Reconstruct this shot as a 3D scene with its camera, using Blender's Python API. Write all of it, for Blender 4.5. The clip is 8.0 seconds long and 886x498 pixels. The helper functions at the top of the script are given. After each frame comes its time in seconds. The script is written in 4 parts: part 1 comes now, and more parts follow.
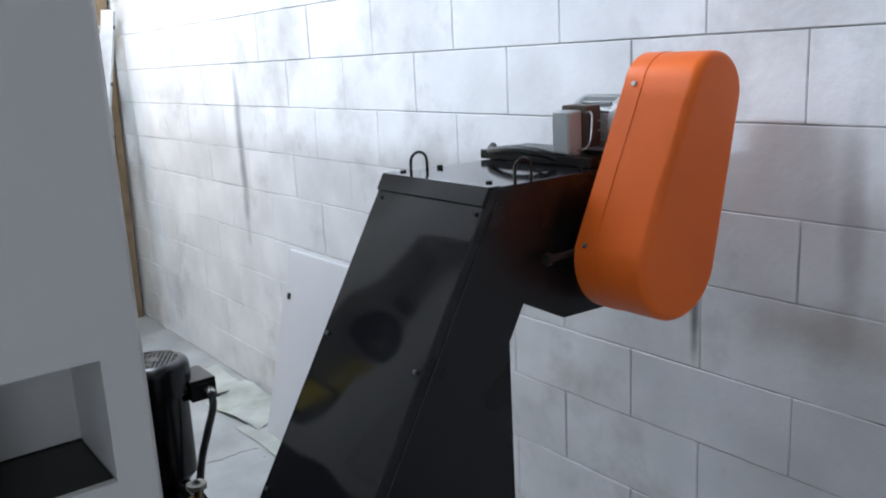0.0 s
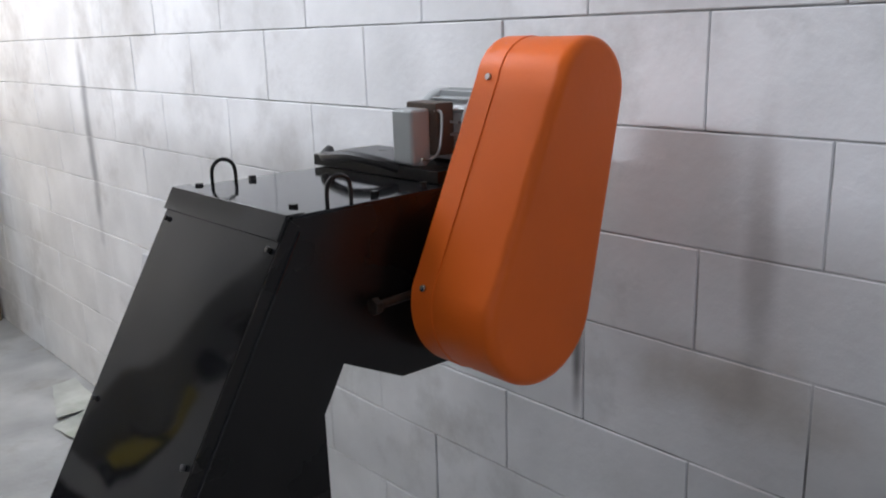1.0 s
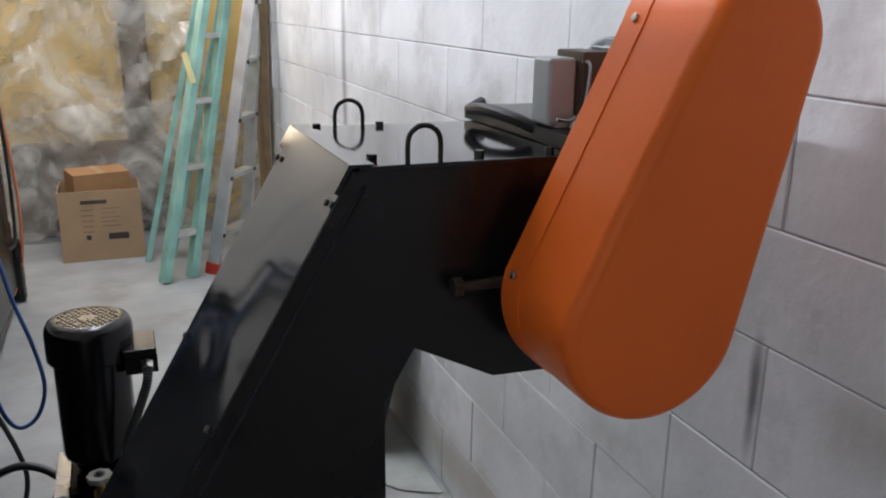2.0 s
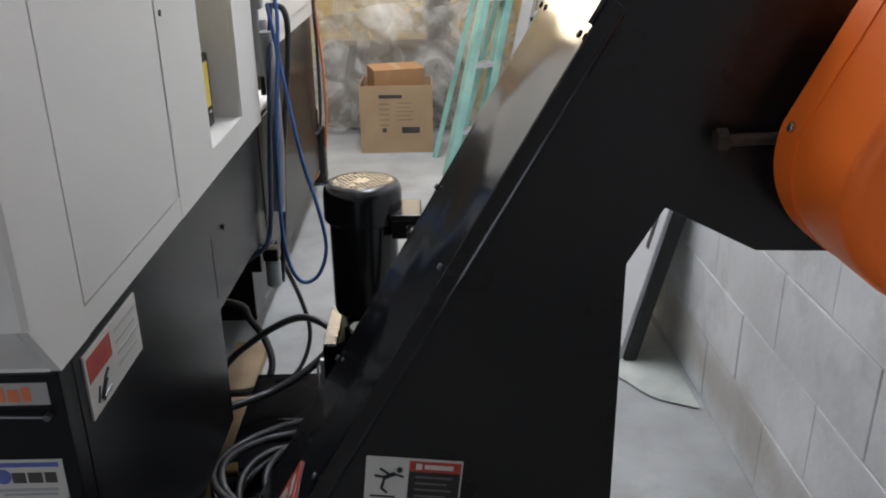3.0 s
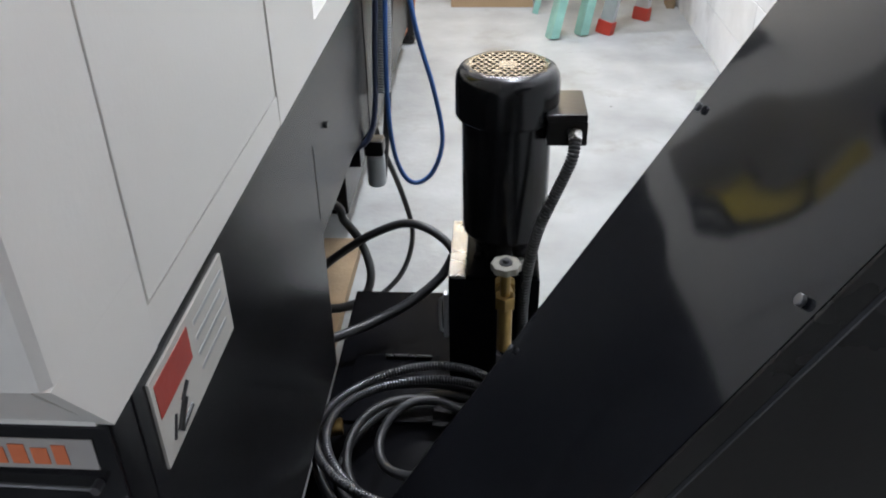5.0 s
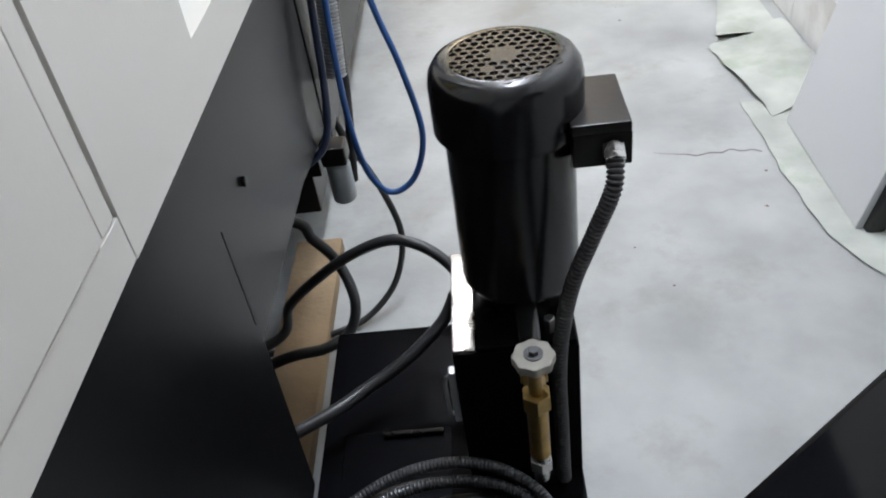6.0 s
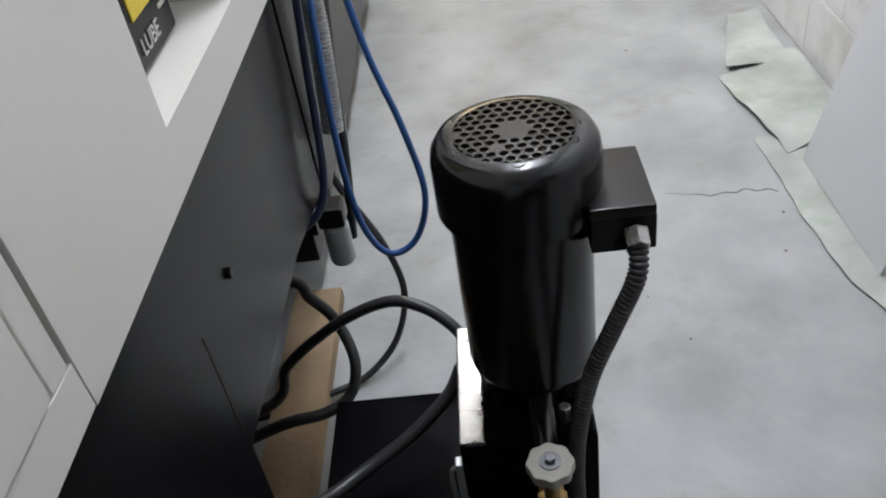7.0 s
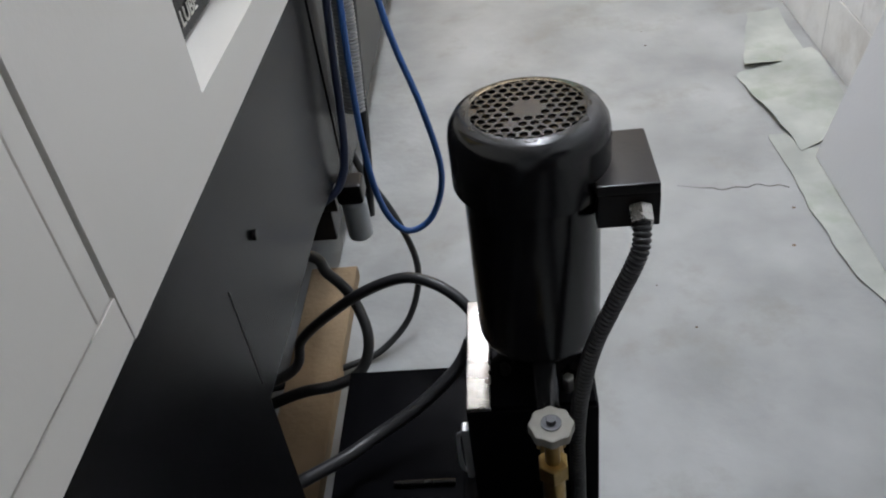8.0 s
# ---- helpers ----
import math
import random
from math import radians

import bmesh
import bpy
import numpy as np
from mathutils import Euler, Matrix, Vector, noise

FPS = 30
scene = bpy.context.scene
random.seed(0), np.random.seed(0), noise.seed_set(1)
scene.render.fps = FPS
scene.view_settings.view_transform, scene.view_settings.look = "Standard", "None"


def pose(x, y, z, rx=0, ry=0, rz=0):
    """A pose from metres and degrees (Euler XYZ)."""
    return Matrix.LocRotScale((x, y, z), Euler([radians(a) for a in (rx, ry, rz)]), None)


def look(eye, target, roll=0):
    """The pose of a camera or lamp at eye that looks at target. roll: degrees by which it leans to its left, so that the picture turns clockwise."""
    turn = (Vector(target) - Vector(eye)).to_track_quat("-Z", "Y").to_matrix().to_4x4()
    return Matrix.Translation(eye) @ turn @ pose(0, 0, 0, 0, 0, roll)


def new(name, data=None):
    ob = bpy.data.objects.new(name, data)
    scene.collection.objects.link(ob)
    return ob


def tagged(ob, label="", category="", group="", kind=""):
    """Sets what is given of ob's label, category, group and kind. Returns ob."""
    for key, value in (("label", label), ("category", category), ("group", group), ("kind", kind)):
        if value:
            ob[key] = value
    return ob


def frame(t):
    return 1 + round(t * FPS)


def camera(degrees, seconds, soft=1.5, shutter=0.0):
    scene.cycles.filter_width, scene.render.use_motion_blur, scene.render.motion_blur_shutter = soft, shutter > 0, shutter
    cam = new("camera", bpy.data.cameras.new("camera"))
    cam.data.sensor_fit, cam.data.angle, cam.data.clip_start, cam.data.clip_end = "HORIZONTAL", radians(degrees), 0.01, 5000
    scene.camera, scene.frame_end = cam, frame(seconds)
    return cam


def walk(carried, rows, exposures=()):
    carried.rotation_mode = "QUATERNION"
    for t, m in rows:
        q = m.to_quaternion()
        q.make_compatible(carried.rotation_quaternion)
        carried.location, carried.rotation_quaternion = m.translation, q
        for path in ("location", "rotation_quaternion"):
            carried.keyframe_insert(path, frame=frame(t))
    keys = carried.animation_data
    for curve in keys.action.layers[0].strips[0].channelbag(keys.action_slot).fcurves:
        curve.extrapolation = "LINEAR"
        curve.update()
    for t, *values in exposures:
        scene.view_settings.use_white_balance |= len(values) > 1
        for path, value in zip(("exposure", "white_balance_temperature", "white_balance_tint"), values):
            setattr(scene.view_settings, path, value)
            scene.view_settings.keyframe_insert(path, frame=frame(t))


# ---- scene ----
cam = camera(56.2, 8.0, soft=2.0)
PATH = [
    (0, (0.151, -0.175, 1.453), (1.328, 1.379, 1.004), -2.9),
    (0.5, (0.317, -0.116, 1.423), (1.563, 1.372, 0.942), -1.6),
    (1, (0.509, -0.004, 1.45), (1.811, 1.429, 0.948), -1.7),
    (1.2, (0.572, 0.027, 1.442), (1.857, 1.469, 0.926), -2.3),
    (2.3, (0.864, 0.034, 1.37), (1.28, 1.896, 0.77), 1.5),
    (2.5, (0.869, 0.047, 1.342), (1.146, 1.922, 0.704), 0.7),
    (3, (0.869, 0.055, 1.306), (0.897, 1.911, 0.56), -0.8),
    (3.5, (0.82, 0.041, 1.239), (0.724, 1.799, 0.29), -1.2),
    (4, (0.781, 0.06, 1.228), (0.562, 1.753, 0.186), -2.5),
    (4.3, (0.749, 0.127, 1.236), (0.494, 1.823, 0.206), -1.9),
    (4.5, (0.727, 0.207, 1.234), (0.464, 1.909, 0.217), -1.2),
    (4.8, (0.718, 0.373, 1.24), (0.501, 2.058, 0.185), -0.8),
    (5, (0.703, 0.483, 1.232), (0.584, 2.176, 0.174), -1.2),
    (6.3, (0.704, 1.019, 1.174), (0.543, 2.55, -0.103), -9.8),
    (6.5, (0.701, 1.041, 1.179), (0.544, 2.58, -0.089), -9.8),
    (7, (0.703, 1.06, 1.19), (0.555, 2.634, -0.035), -9.4),
    (7.5, (0.707, 1.055, 1.196), (0.561, 2.643, -0.011), -8.8),
    (8, (0.706, 1.01, 1.198), (0.521, 2.575, -0.034), -8.3),
]
walk(cam, [(t, look(eye, target, roll)) for t, eye, target, roll in PATH],
     [(0, -0.06, 5800, 13), (0.5, -0.2, 6000, 14), (1, -0.34, 6250, 17), (2.5, -0.4, 6300, 17), (3.0, 0.02, 6300, 16), (3.5, 0.22, 6300, 15), (4.5, 0.5, 6350, 16), (5, 0.62, 6200, 15), (6.5, 0.34, 6250, 14), (7, 0.14, 6300, 15), (8, -0.05, 6300, 15)])

# ---- world and light ----
world = bpy.data.worlds.new("world")
scene.world = world
world.use_nodes = True
world.node_tree.nodes["Background"].inputs[0].default_value = (0.75, 0.86, 1.0, 1)
world.node_tree.nodes["Background"].inputs[1].default_value = 0.11


def area_lamp(name, eye, target, sx, sy, power, colour):
    data = bpy.data.lights.new(name, "AREA")
    data.shape, data.size, data.size_y, data.energy, data.color = "RECTANGLE", sx, sy, power, colour
    ob = new(name, data)
    ob.matrix_world = look(eye, target)
    return ob


# fluorescent battens under the ceiling and an added frontal fill lamp behind, without a real source
LAMPS = ((-1.0, 1.8, True, 1), (0.45, 4.4, False, 1), (0.9, 2.9, True, 1))
area_lamp("batten_light_machine", (-1.0, 1.8, 3.04), (-1.0, 1.8, 0), 0.15, 1.2, 84, (0.88, 0.95, 1.0))
area_lamp("batten_light_end", (0.45, 4.4, 3.04), (0.45, 4.4, 0), 1.2, 0.15, 36, (0.95, 0.97, 1.0))
area_lamp("batten_light_aisle", (0.9, 2.9, 3.04), (0.9, 2.9, 0), 0.15, 1.2, 44, (0.88, 0.95, 1.0))
area_lamp("wall_light_end", (0.45, 5.12, 1.70), (0.6, 2.5, 0.9), 1.3, 0.42, 11, (1.0, 0.84, 0.58))
area_lamp("front_fill", (-1.6, -2.9, 1.7), (0.0, 1.0, 1.3), 1.8, 2.0, 28, (0.86, 0.93, 1.0))

# ---- materials ----


def mat(name, col, rough=0.5, metal=0.0, var=0.12, scale=6.0, bump=0.05, bscale=90.0, rvar=0.08, coat=0.0, stain=None, sscale=2.0, rand=0.0, spec=0.5):
    m = bpy.data.materials.new(name)
    m.use_nodes = True
    n, l = m.node_tree.nodes, m.node_tree.links
    b = n["Principled BSDF"]
    tc = n.new("ShaderNodeNewGeometry")
    a = n.new("ShaderNodeTexNoise")
    a.inputs["Scale"].default_value, a.inputs["Detail"].default_value = scale, 6
    l.new(tc.outputs["Position"], a.inputs["Vector"])
    r = n.new("ShaderNodeValToRGB")
    r.color_ramp.elements[0].position, r.color_ramp.elements[1].position = 0.32, 0.68
    lo = [max(0, c * (1 - var)) for c in col]
    hi = [min(1, c * (1 + var)) for c in col]
    r.color_ramp.elements[0].color, r.color_ramp.elements[1].color = (*lo, 1), (*hi, 1)
    l.new(a.outputs["Fac"], r.inputs["Fac"])
    out = r.outputs["Color"]
    if stain:
        s = n.new("ShaderNodeTexNoise")
        s.inputs["Scale"].default_value, s.inputs["Detail"].default_value, s.inputs["Roughness"].default_value = sscale, 9, 0.65
        l.new(tc.outputs["Position"], s.inputs["Vector"])
        sr = n.new("ShaderNodeValToRGB")
        sr.color_ramp.elements[0].position, sr.color_ramp.elements[1].position = 0.54, 0.72
        sr.color_ramp.elements[0].color, sr.color_ramp.elements[1].color = (0, 0, 0, 1), (stain[3], stain[3], stain[3], 1)
        l.new(s.outputs["Fac"], sr.inputs["Fac"])
        mx = n.new("ShaderNodeMix")
        mx.data_type = "RGBA"
        l.new(sr.outputs["Color"], mx.inputs[0])
        l.new(out, mx.inputs[6])
        mx.inputs[7].default_value = (*stain[:3], 1)
        out = mx.outputs[2]
    if rand:
        oi = n.new("ShaderNodeObjectInfo")
        mr = n.new("ShaderNodeMapRange")
        mr.inputs[3].default_value, mr.inputs[4].default_value = 1 - rand, 1 + rand
        l.new(oi.outputs["Random"], mr.inputs[0])
        hs = n.new("ShaderNodeHueSaturation")
        l.new(mr.outputs[0], hs.inputs["Value"])
        l.new(out, hs.inputs["Color"])
        out = hs.outputs["Color"]
    l.new(out, b.inputs["Base Color"])
    f = n.new("ShaderNodeTexNoise")
    f.inputs["Scale"].default_value, f.inputs["Detail"].default_value = bscale, 5
    l.new(tc.outputs["Position"], f.inputs["Vector"])
    rr = n.new("ShaderNodeMapRange")
    rr.inputs[3].default_value, rr.inputs[4].default_value = max(0.02, rough - rvar), min(1, rough + rvar)
    l.new(a.outputs["Fac"], rr.inputs[0])
    l.new(rr.outputs[0], b.inputs["Roughness"])
    b.inputs["Specular IOR Level"].default_value = spec
    b.inputs["Metallic"].default_value = metal
    b.inputs["Coat Weight"].default_value = coat
    if bump:
        bp = n.new("ShaderNodeBump")
        bp.inputs["Strength"].default_value, bp.inputs["Distance"].default_value = bump, 0.01
        l.new(f.outputs["Fac"], bp.inputs["Height"])
        l.new(bp.outputs[0], b.inputs["Normal"])
    return m


M_BLOCK = mat("painted_block", (0.78, 0.785, 0.79), 0.6, var=0.10, scale=4.2, bump=0.15, bscale=48, stain=(0.38, 0.365, 0.345, 0.6), sscale=2.3, rand=0.045)
M_MORTAR = mat("painted_mortar", (0.50, 0.50, 0.50), 0.85, var=0.6, scale=7.0, bump=0.4, bscale=50)
M_FLOOR = mat("concrete_floor", (0.33, 0.34, 0.335), 0.5, var=0.20, scale=4.0, bump=0.15, bscale=40, rvar=0.16, stain=(0.22, 0.21, 0.17, 0.7), sscale=3.4)
M_CEIL = mat("ceiling_paint", (0.6, 0.6, 0.6), 0.9, var=0.05)
M_WHITE = mat("machine_white_paint", (0.71, 0.685, 0.635), 0.40, var=0.03, scale=2.2, bump=0.03, bscale=160, rvar=0.05)
M_DARK = mat("machine_charcoal_paint", (0.008, 0.0078, 0.0088), 0.26, var=0.1, scale=3, bump=0.03, bscale=240, rvar=0.02, spec=0.18)
M_BLACK = mat("conveyor_black_paint", (0.0085, 0.0072, 0.0068), 0.28, var=0.3, scale=5, bump=0.02, bscale=110, spec=0.38)
M_COVER = mat("conveyor_cover_paint", (0.010, 0.0105, 0.013), 0.085, var=0.2, scale=3, bump=0.015, bscale=7, rvar=0.03, spec=0.4)
M_ORANGE = mat("orange_paint", (0.88, 0.16, 0.016), 0.42, var=0.05, scale=5, bump=0.05, bscale=120, spec=0.3)
M_MOTORBLK = mat("motor_black_enamel", (0.010, 0.010, 0.011), 0.20, var=0.3, scale=8, bump=0.03, bscale=80)
M_RUBBER = mat("black_rubber", (0.018, 0.018, 0.018), 0.48, var=0.3, scale=12, bump=0.05)
M_GREYH = mat("grey_hose_jacket", (0.035, 0.035, 0.036), 0.38, var=0.2, scale=12)
M_BLUE = mat("blue_air_hose", (0.03, 0.10, 0.30), 0.35, var=0.15, scale=20)
M_STEEL = mat("bright_steel", (0.55, 0.54, 0.52), 0.28, metal=1.0, var=0.15, scale=15)
M_BRASS = mat("brass", (0.42, 0.28, 0.10), 0.38, metal=0.9, var=0.3, scale=25, bump=0.1, bscale=120)
M_ALU = mat("aluminium", (0.62, 0.63, 0.64), 0.38, metal=0.75, var=0.12, scale=12)
M_TEAL = mat("teal_fibreglass", (0.22, 0.42, 0.36), 0.55, var=0.25, scale=7, bump=0.1, stain=(0.5, 0.5, 0.42, 0.6), sscale=5)
M_CARD = mat("cardboard", (0.40, 0.27, 0.155), 0.85, var=0.08, scale=6, bump=0.1, bscale=70)
M_CARD2 = mat("brown_cardboard", (0.36, 0.19, 0.085), 0.85, var=0.1, scale=6, bump=0.1, bscale=70)
M_INK = mat("printing_ink", (0.06, 0.05, 0.045), 0.7, var=0.2)
M_GREYP = mat("grey_enamel", (0.34, 0.345, 0.34), 0.4, var=0.08, scale=8)
M_GREYL = mat("light_grey_enamel", (0.42, 0.45, 0.45), 0.35, var=0.08, scale=8)
M_BOARD = mat("white_board", (0.60, 0.61, 0.63), 0.35, var=0.03, scale=3)
M_PAPER = mat("masking_paper", (0.41, 0.43, 0.395), 0.6, var=0.2, scale=6, bump=0.2, bscale=14, stain=(0.22, 0.27, 0.17, 0.85), sscale=2.4)
M_LABEL = mat("label_white", (0.52, 0.50, 0.45), 0.4, var=0.08)
M_RED = mat("label_red", (0.38, 0.04, 0.025), 0.4, var=0.05)
M_ORLAB = mat("label_orange", (0.62, 0.16, 0.06), 0.45, var=0.08)
M_BLULAB = mat("label_blue", (0.10, 0.12, 0.36), 0.4, var=0.05)
M_LABBLK = mat("label_black", (0.015, 0.014, 0.014), 0.35, var=0.1)
M_YELLOW = mat("label_yellow", (0.70, 0.52, 0.04), 0.4, var=0.05)
M_SLAT = mat("worn_slat_steel", (0.26, 0.235, 0.20), 0.45, metal=0.5, var=0.3, scale=18, bump=0.2)
M_RUST = mat("rusty_tray", (0.055, 0.030, 0.018), 0.6, var=0.5, scale=14, bump=0.3)
M_WOOD = mat("raw_timber", (0.27, 0.19, 0.11), 0.75, var=0.25, scale=7, bump=0.2)
M_TAN = mat("yellowed_wall", (0.74, 0.53, 0.20), 0.8, var=0.2, scale=1.6, bump=0.2, stain=(0.30, 0.22, 0.12, 0.6), sscale=1.1)
M_REDCAB = mat("orange_cable_jacket", (0.55, 0.17, 0.07), 0.4, var=0.1)


M_BOOT = mat("boot_cover_paint", (0.015, 0.018, 0.025), 0.45, var=0.08, scale=3, bump=0.03, bscale=60, spec=0.25)
M_BOLT = mat("rusty_bolt", (0.055, 0.04, 0.03), 0.5, metal=0.5, var=0.4, scale=30)
M_BROWN = mat("terminal_base_brown", (0.09, 0.065, 0.05), 0.5, var=0.2)
# label white darkened to put the apron's shade into the colour
M_LABSHADE = mat("label_white_shaded", (0.36, 0.34, 0.32), 0.4, var=0.12)
M_TXT = mat("label_small_print", (0.12, 0.11, 0.10), 0.5, var=0.1)
M_TANK = mat("tank_gloss_black", (0.005, 0.005, 0.006), 0.24, var=0.3, scale=6, bump=0.05, bscale=30, spec=0.03)
# pale metal for the reflection put on top of the pump chamber
M_TOPSHEEN = mat("chamber_top_sheen", (0.40, 0.385, 0.35), 0.26, metal=0.8, var=0.1, scale=20)
M_WHEEL = mat("hand_wheel_grey", (0.36, 0.34, 0.29), 0.5, var=0.15, scale=30)
M_BLUEDK = mat("dark_blue_hose", (0.012, 0.02, 0.05), 0.4, var=0.15, scale=20)
M_STEELH = mat("steel_conduit", (0.13, 0.13, 0.135), 0.32, metal=0.7, var=0.2, scale=30)
M_INK2 = mat("faint_ink", (0.22, 0.16, 0.11), 0.8, var=0.2)
M_YELLAB = mat("faded_yellow_label", (0.55, 0.50, 0.22), 0.5, var=0.15)
M_GREYD = mat("dark_covered_goods", (0.12, 0.085, 0.05), 0.7, var=0.6, scale=5)
M_WOOD2 = mat("brown_timber", (0.30, 0.21, 0.12), 0.75, var=0.25, scale=8, bump=0.2)


def film_material():
    m = mat("plastic_film", (0.62, 0.61, 0.56), 0.16, var=0.12, scale=3, bump=0.5, bscale=7)
    n, l = m.node_tree.nodes, m.node_tree.links
    w = n.new("ShaderNodeTexNoise")
    w.inputs["Scale"].default_value, w.inputs["Detail"].default_value, w.inputs["Distortion"].default_value = 4.5, 7, 1.2
    g = n.new("ShaderNodeNewGeometry")
    l.new(g.outputs["Position"], w.inputs["Vector"])
    a = n.new("ShaderNodeMapRange")
    a.inputs[1].default_value, a.inputs[2].default_value, a.inputs[3].default_value, a.inputs[4].default_value = 0.35, 0.68, 0.14, 0.62
    l.new(w.outputs["Fac"], a.inputs[0])
    l.new(a.outputs[0], n["Principled BSDF"].inputs["Alpha"])
    return m


M_FILM = film_material()



def wall_stains_and_shade(m):
    """Soft, uneven darkening on the painted blocks: long streaks, a brown patch, a brown foot band and the guard's
    painted shadow edge.
    """
    n, l = m.node_tree.nodes, m.node_tree.links
    b = n["Principled BSDF"]
    src = b.inputs["Base Color"].links[0].from_socket
    geo = n.new("ShaderNodeNewGeometry")
    wob = n.new("ShaderNodeTexNoise")
    wob.inputs["Scale"].default_value, wob.inputs["Detail"].default_value = 9, 6
    l.new(geo.outputs["Position"], wob.inputs["Vector"])
    # the fourth entry paints in the right edge of the guard's cast shadow
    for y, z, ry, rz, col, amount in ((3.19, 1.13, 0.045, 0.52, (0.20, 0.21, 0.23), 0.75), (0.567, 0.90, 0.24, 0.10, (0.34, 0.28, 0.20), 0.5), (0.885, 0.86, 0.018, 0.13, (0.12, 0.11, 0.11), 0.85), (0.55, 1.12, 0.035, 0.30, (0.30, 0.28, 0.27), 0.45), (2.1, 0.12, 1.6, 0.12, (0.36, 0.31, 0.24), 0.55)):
        d = n.new("ShaderNodeVectorMath")
        d.operation = "SUBTRACT"
        l.new(geo.outputs["Position"], d.inputs[0])
        d.inputs[1].default_value = (0, y, z)
        e = n.new("ShaderNodeVectorMath")
        e.operation = "MULTIPLY"
        l.new(d.outputs[0], e.inputs[0])
        e.inputs[1].default_value = (0, 1 / ry, 1 / rz)
        f = n.new("ShaderNodeVectorMath")
        f.operation = "LENGTH"
        l.new(e.outputs[0], f.inputs[0])
        g = n.new("ShaderNodeMath")
        g.operation = "ADD"
        l.new(f.outputs["Value"], g.inputs[0])
        l.new(wob.outputs["Fac"], g.inputs[1])
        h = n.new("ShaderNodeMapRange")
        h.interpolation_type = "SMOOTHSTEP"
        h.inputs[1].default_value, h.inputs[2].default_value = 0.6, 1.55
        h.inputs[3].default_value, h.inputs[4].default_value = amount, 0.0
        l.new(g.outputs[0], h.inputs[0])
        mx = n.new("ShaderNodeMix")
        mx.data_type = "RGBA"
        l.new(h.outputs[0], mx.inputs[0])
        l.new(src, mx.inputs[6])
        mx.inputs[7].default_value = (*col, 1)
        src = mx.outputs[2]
    l.new(src, b.inputs["Base Color"])


wall_stains_and_shade(M_BLOCK)

# ---- mesh tools ----
ORIGIN = {}


def thing(name, base, label, category, group="", kind=""):
    ob = new(name)
    ob.empty_display_size = 0.1
    ob.location = base
    ORIGIN[ob] = Vector(base)
    return tagged(ob, label, category, group, kind)


def part(name, bm, material, parent=None, label=""):
    """Links bm, in world coordinates, as one mesh under its parent."""
    o = ORIGIN.get(parent, Vector((0, 0, 0)))
    if o.length:
        bmesh.ops.translate(bm, verts=bm.verts, vec=-o)
    bmesh.ops.recalc_face_normals(bm, faces=bm.faces)
    me = bpy.data.meshes.new(name)
    bm.to_mesh(me)
    bm.free()
    me.materials.append(material)
    for p in me.polygons:
        p.use_smooth = True
    me.set_sharp_from_angle(angle=radians(35))
    ob = new(name, me)
    even = ob.modifiers.new("even_normals", "WEIGHTED_NORMAL")
    even.keep_sharp = True
    if parent is not None:
        ob.parent = parent
    ORIGIN[ob] = o.copy()
    if label:
        ob["label"] = label
    return ob


def settle(ob, m):
    """Applies m to a thing and to the meshes of all its parts."""
    turn = m.to_3x3().to_4x4()
    for o in [ob] + ob.children_recursive:
        if o.type == "MESH":
            o.data.transform(turn)
    ob.location = m @ ob.location


def stretch(ky, kz, y0=0.95):
    """Lengthens by ky along y from y0 and by kz upwards from the floor."""
    return Matrix.Translation((0, y0 * (1 - ky), 0)) @ Matrix.Diagonal((1, ky, kz, 1))


MACHINE_FIT, FAR_FIT = stretch(1.07, 1.043), stretch(1.07, 1.03)


def single(name, bm, material, label, category, group="", kind=""):
    return tagged(part(name, bm, material), label, category, group, kind)


def bevel(bm, geom_verts, w, seg=2):
    if w <= 0:
        return
    vs = set(geom_verts)
    es = [e for e in bm.edges if e.verts[0] in vs and e.verts[1] in vs]
    bmesh.ops.bevel(bm, geom=es, offset=w, segments=seg, profile=0.5, affect="EDGES")


def box(bm, x0, x1, y0, y1, z0, z1, w=0.002, m=None, seg=2):
    t = bmesh.new()
    vs = bmesh.ops.create_cube(t, size=1)["verts"]
    for v in vs:
        v.co = Vector((x0 + (v.co.x + 0.5) * (x1 - x0), y0 + (v.co.y + 0.5) * (y1 - y0), z0 + (v.co.z + 0.5) * (z1 - z0)))
    bevel(t, t.verts, min(w, 0.45 * min(abs(x1 - x0), abs(y1 - y0), abs(z1 - z0))), seg)
    merge(bm, t, m)
    return bm


def merge(bm, t, m=None):
    if m is not None:
        bmesh.ops.transform(t, matrix=m, verts=t.verts)
    me = bpy.data.meshes.new("tmp")
    t.to_mesh(me)
    t.free()
    bm.from_mesh(me)
    bpy.data.meshes.remove(me)


def prism(bm, pts, axis, a, b, w=0.0, seg=2):
    """Extrudes an outline. axis y: pts are (x, z); axis x: (y, z); axis z: (x, y)."""
    t = bmesh.new()

    def at(p, c):
        return {"y": (p[0], c, p[1]), "x": (c, p[0], p[1]), "z": (p[0], p[1], c)}[axis]
    va = [t.verts.new(at(p, a)) for p in pts]
    vb = [t.verts.new(at(p, b)) for p in pts]
    t.faces.new(va)
    t.faces.new(vb[::-1])
    k = len(pts)
    for i in range(k):
        t.faces.new((va[i], vb[i], vb[(i + 1) % k], va[(i + 1) % k]))
    bmesh.ops.recalc_face_normals(t, faces=t.faces)
    if w:
        bevel(t, t.verts, w, seg)
    merge(bm, t)
    return bm


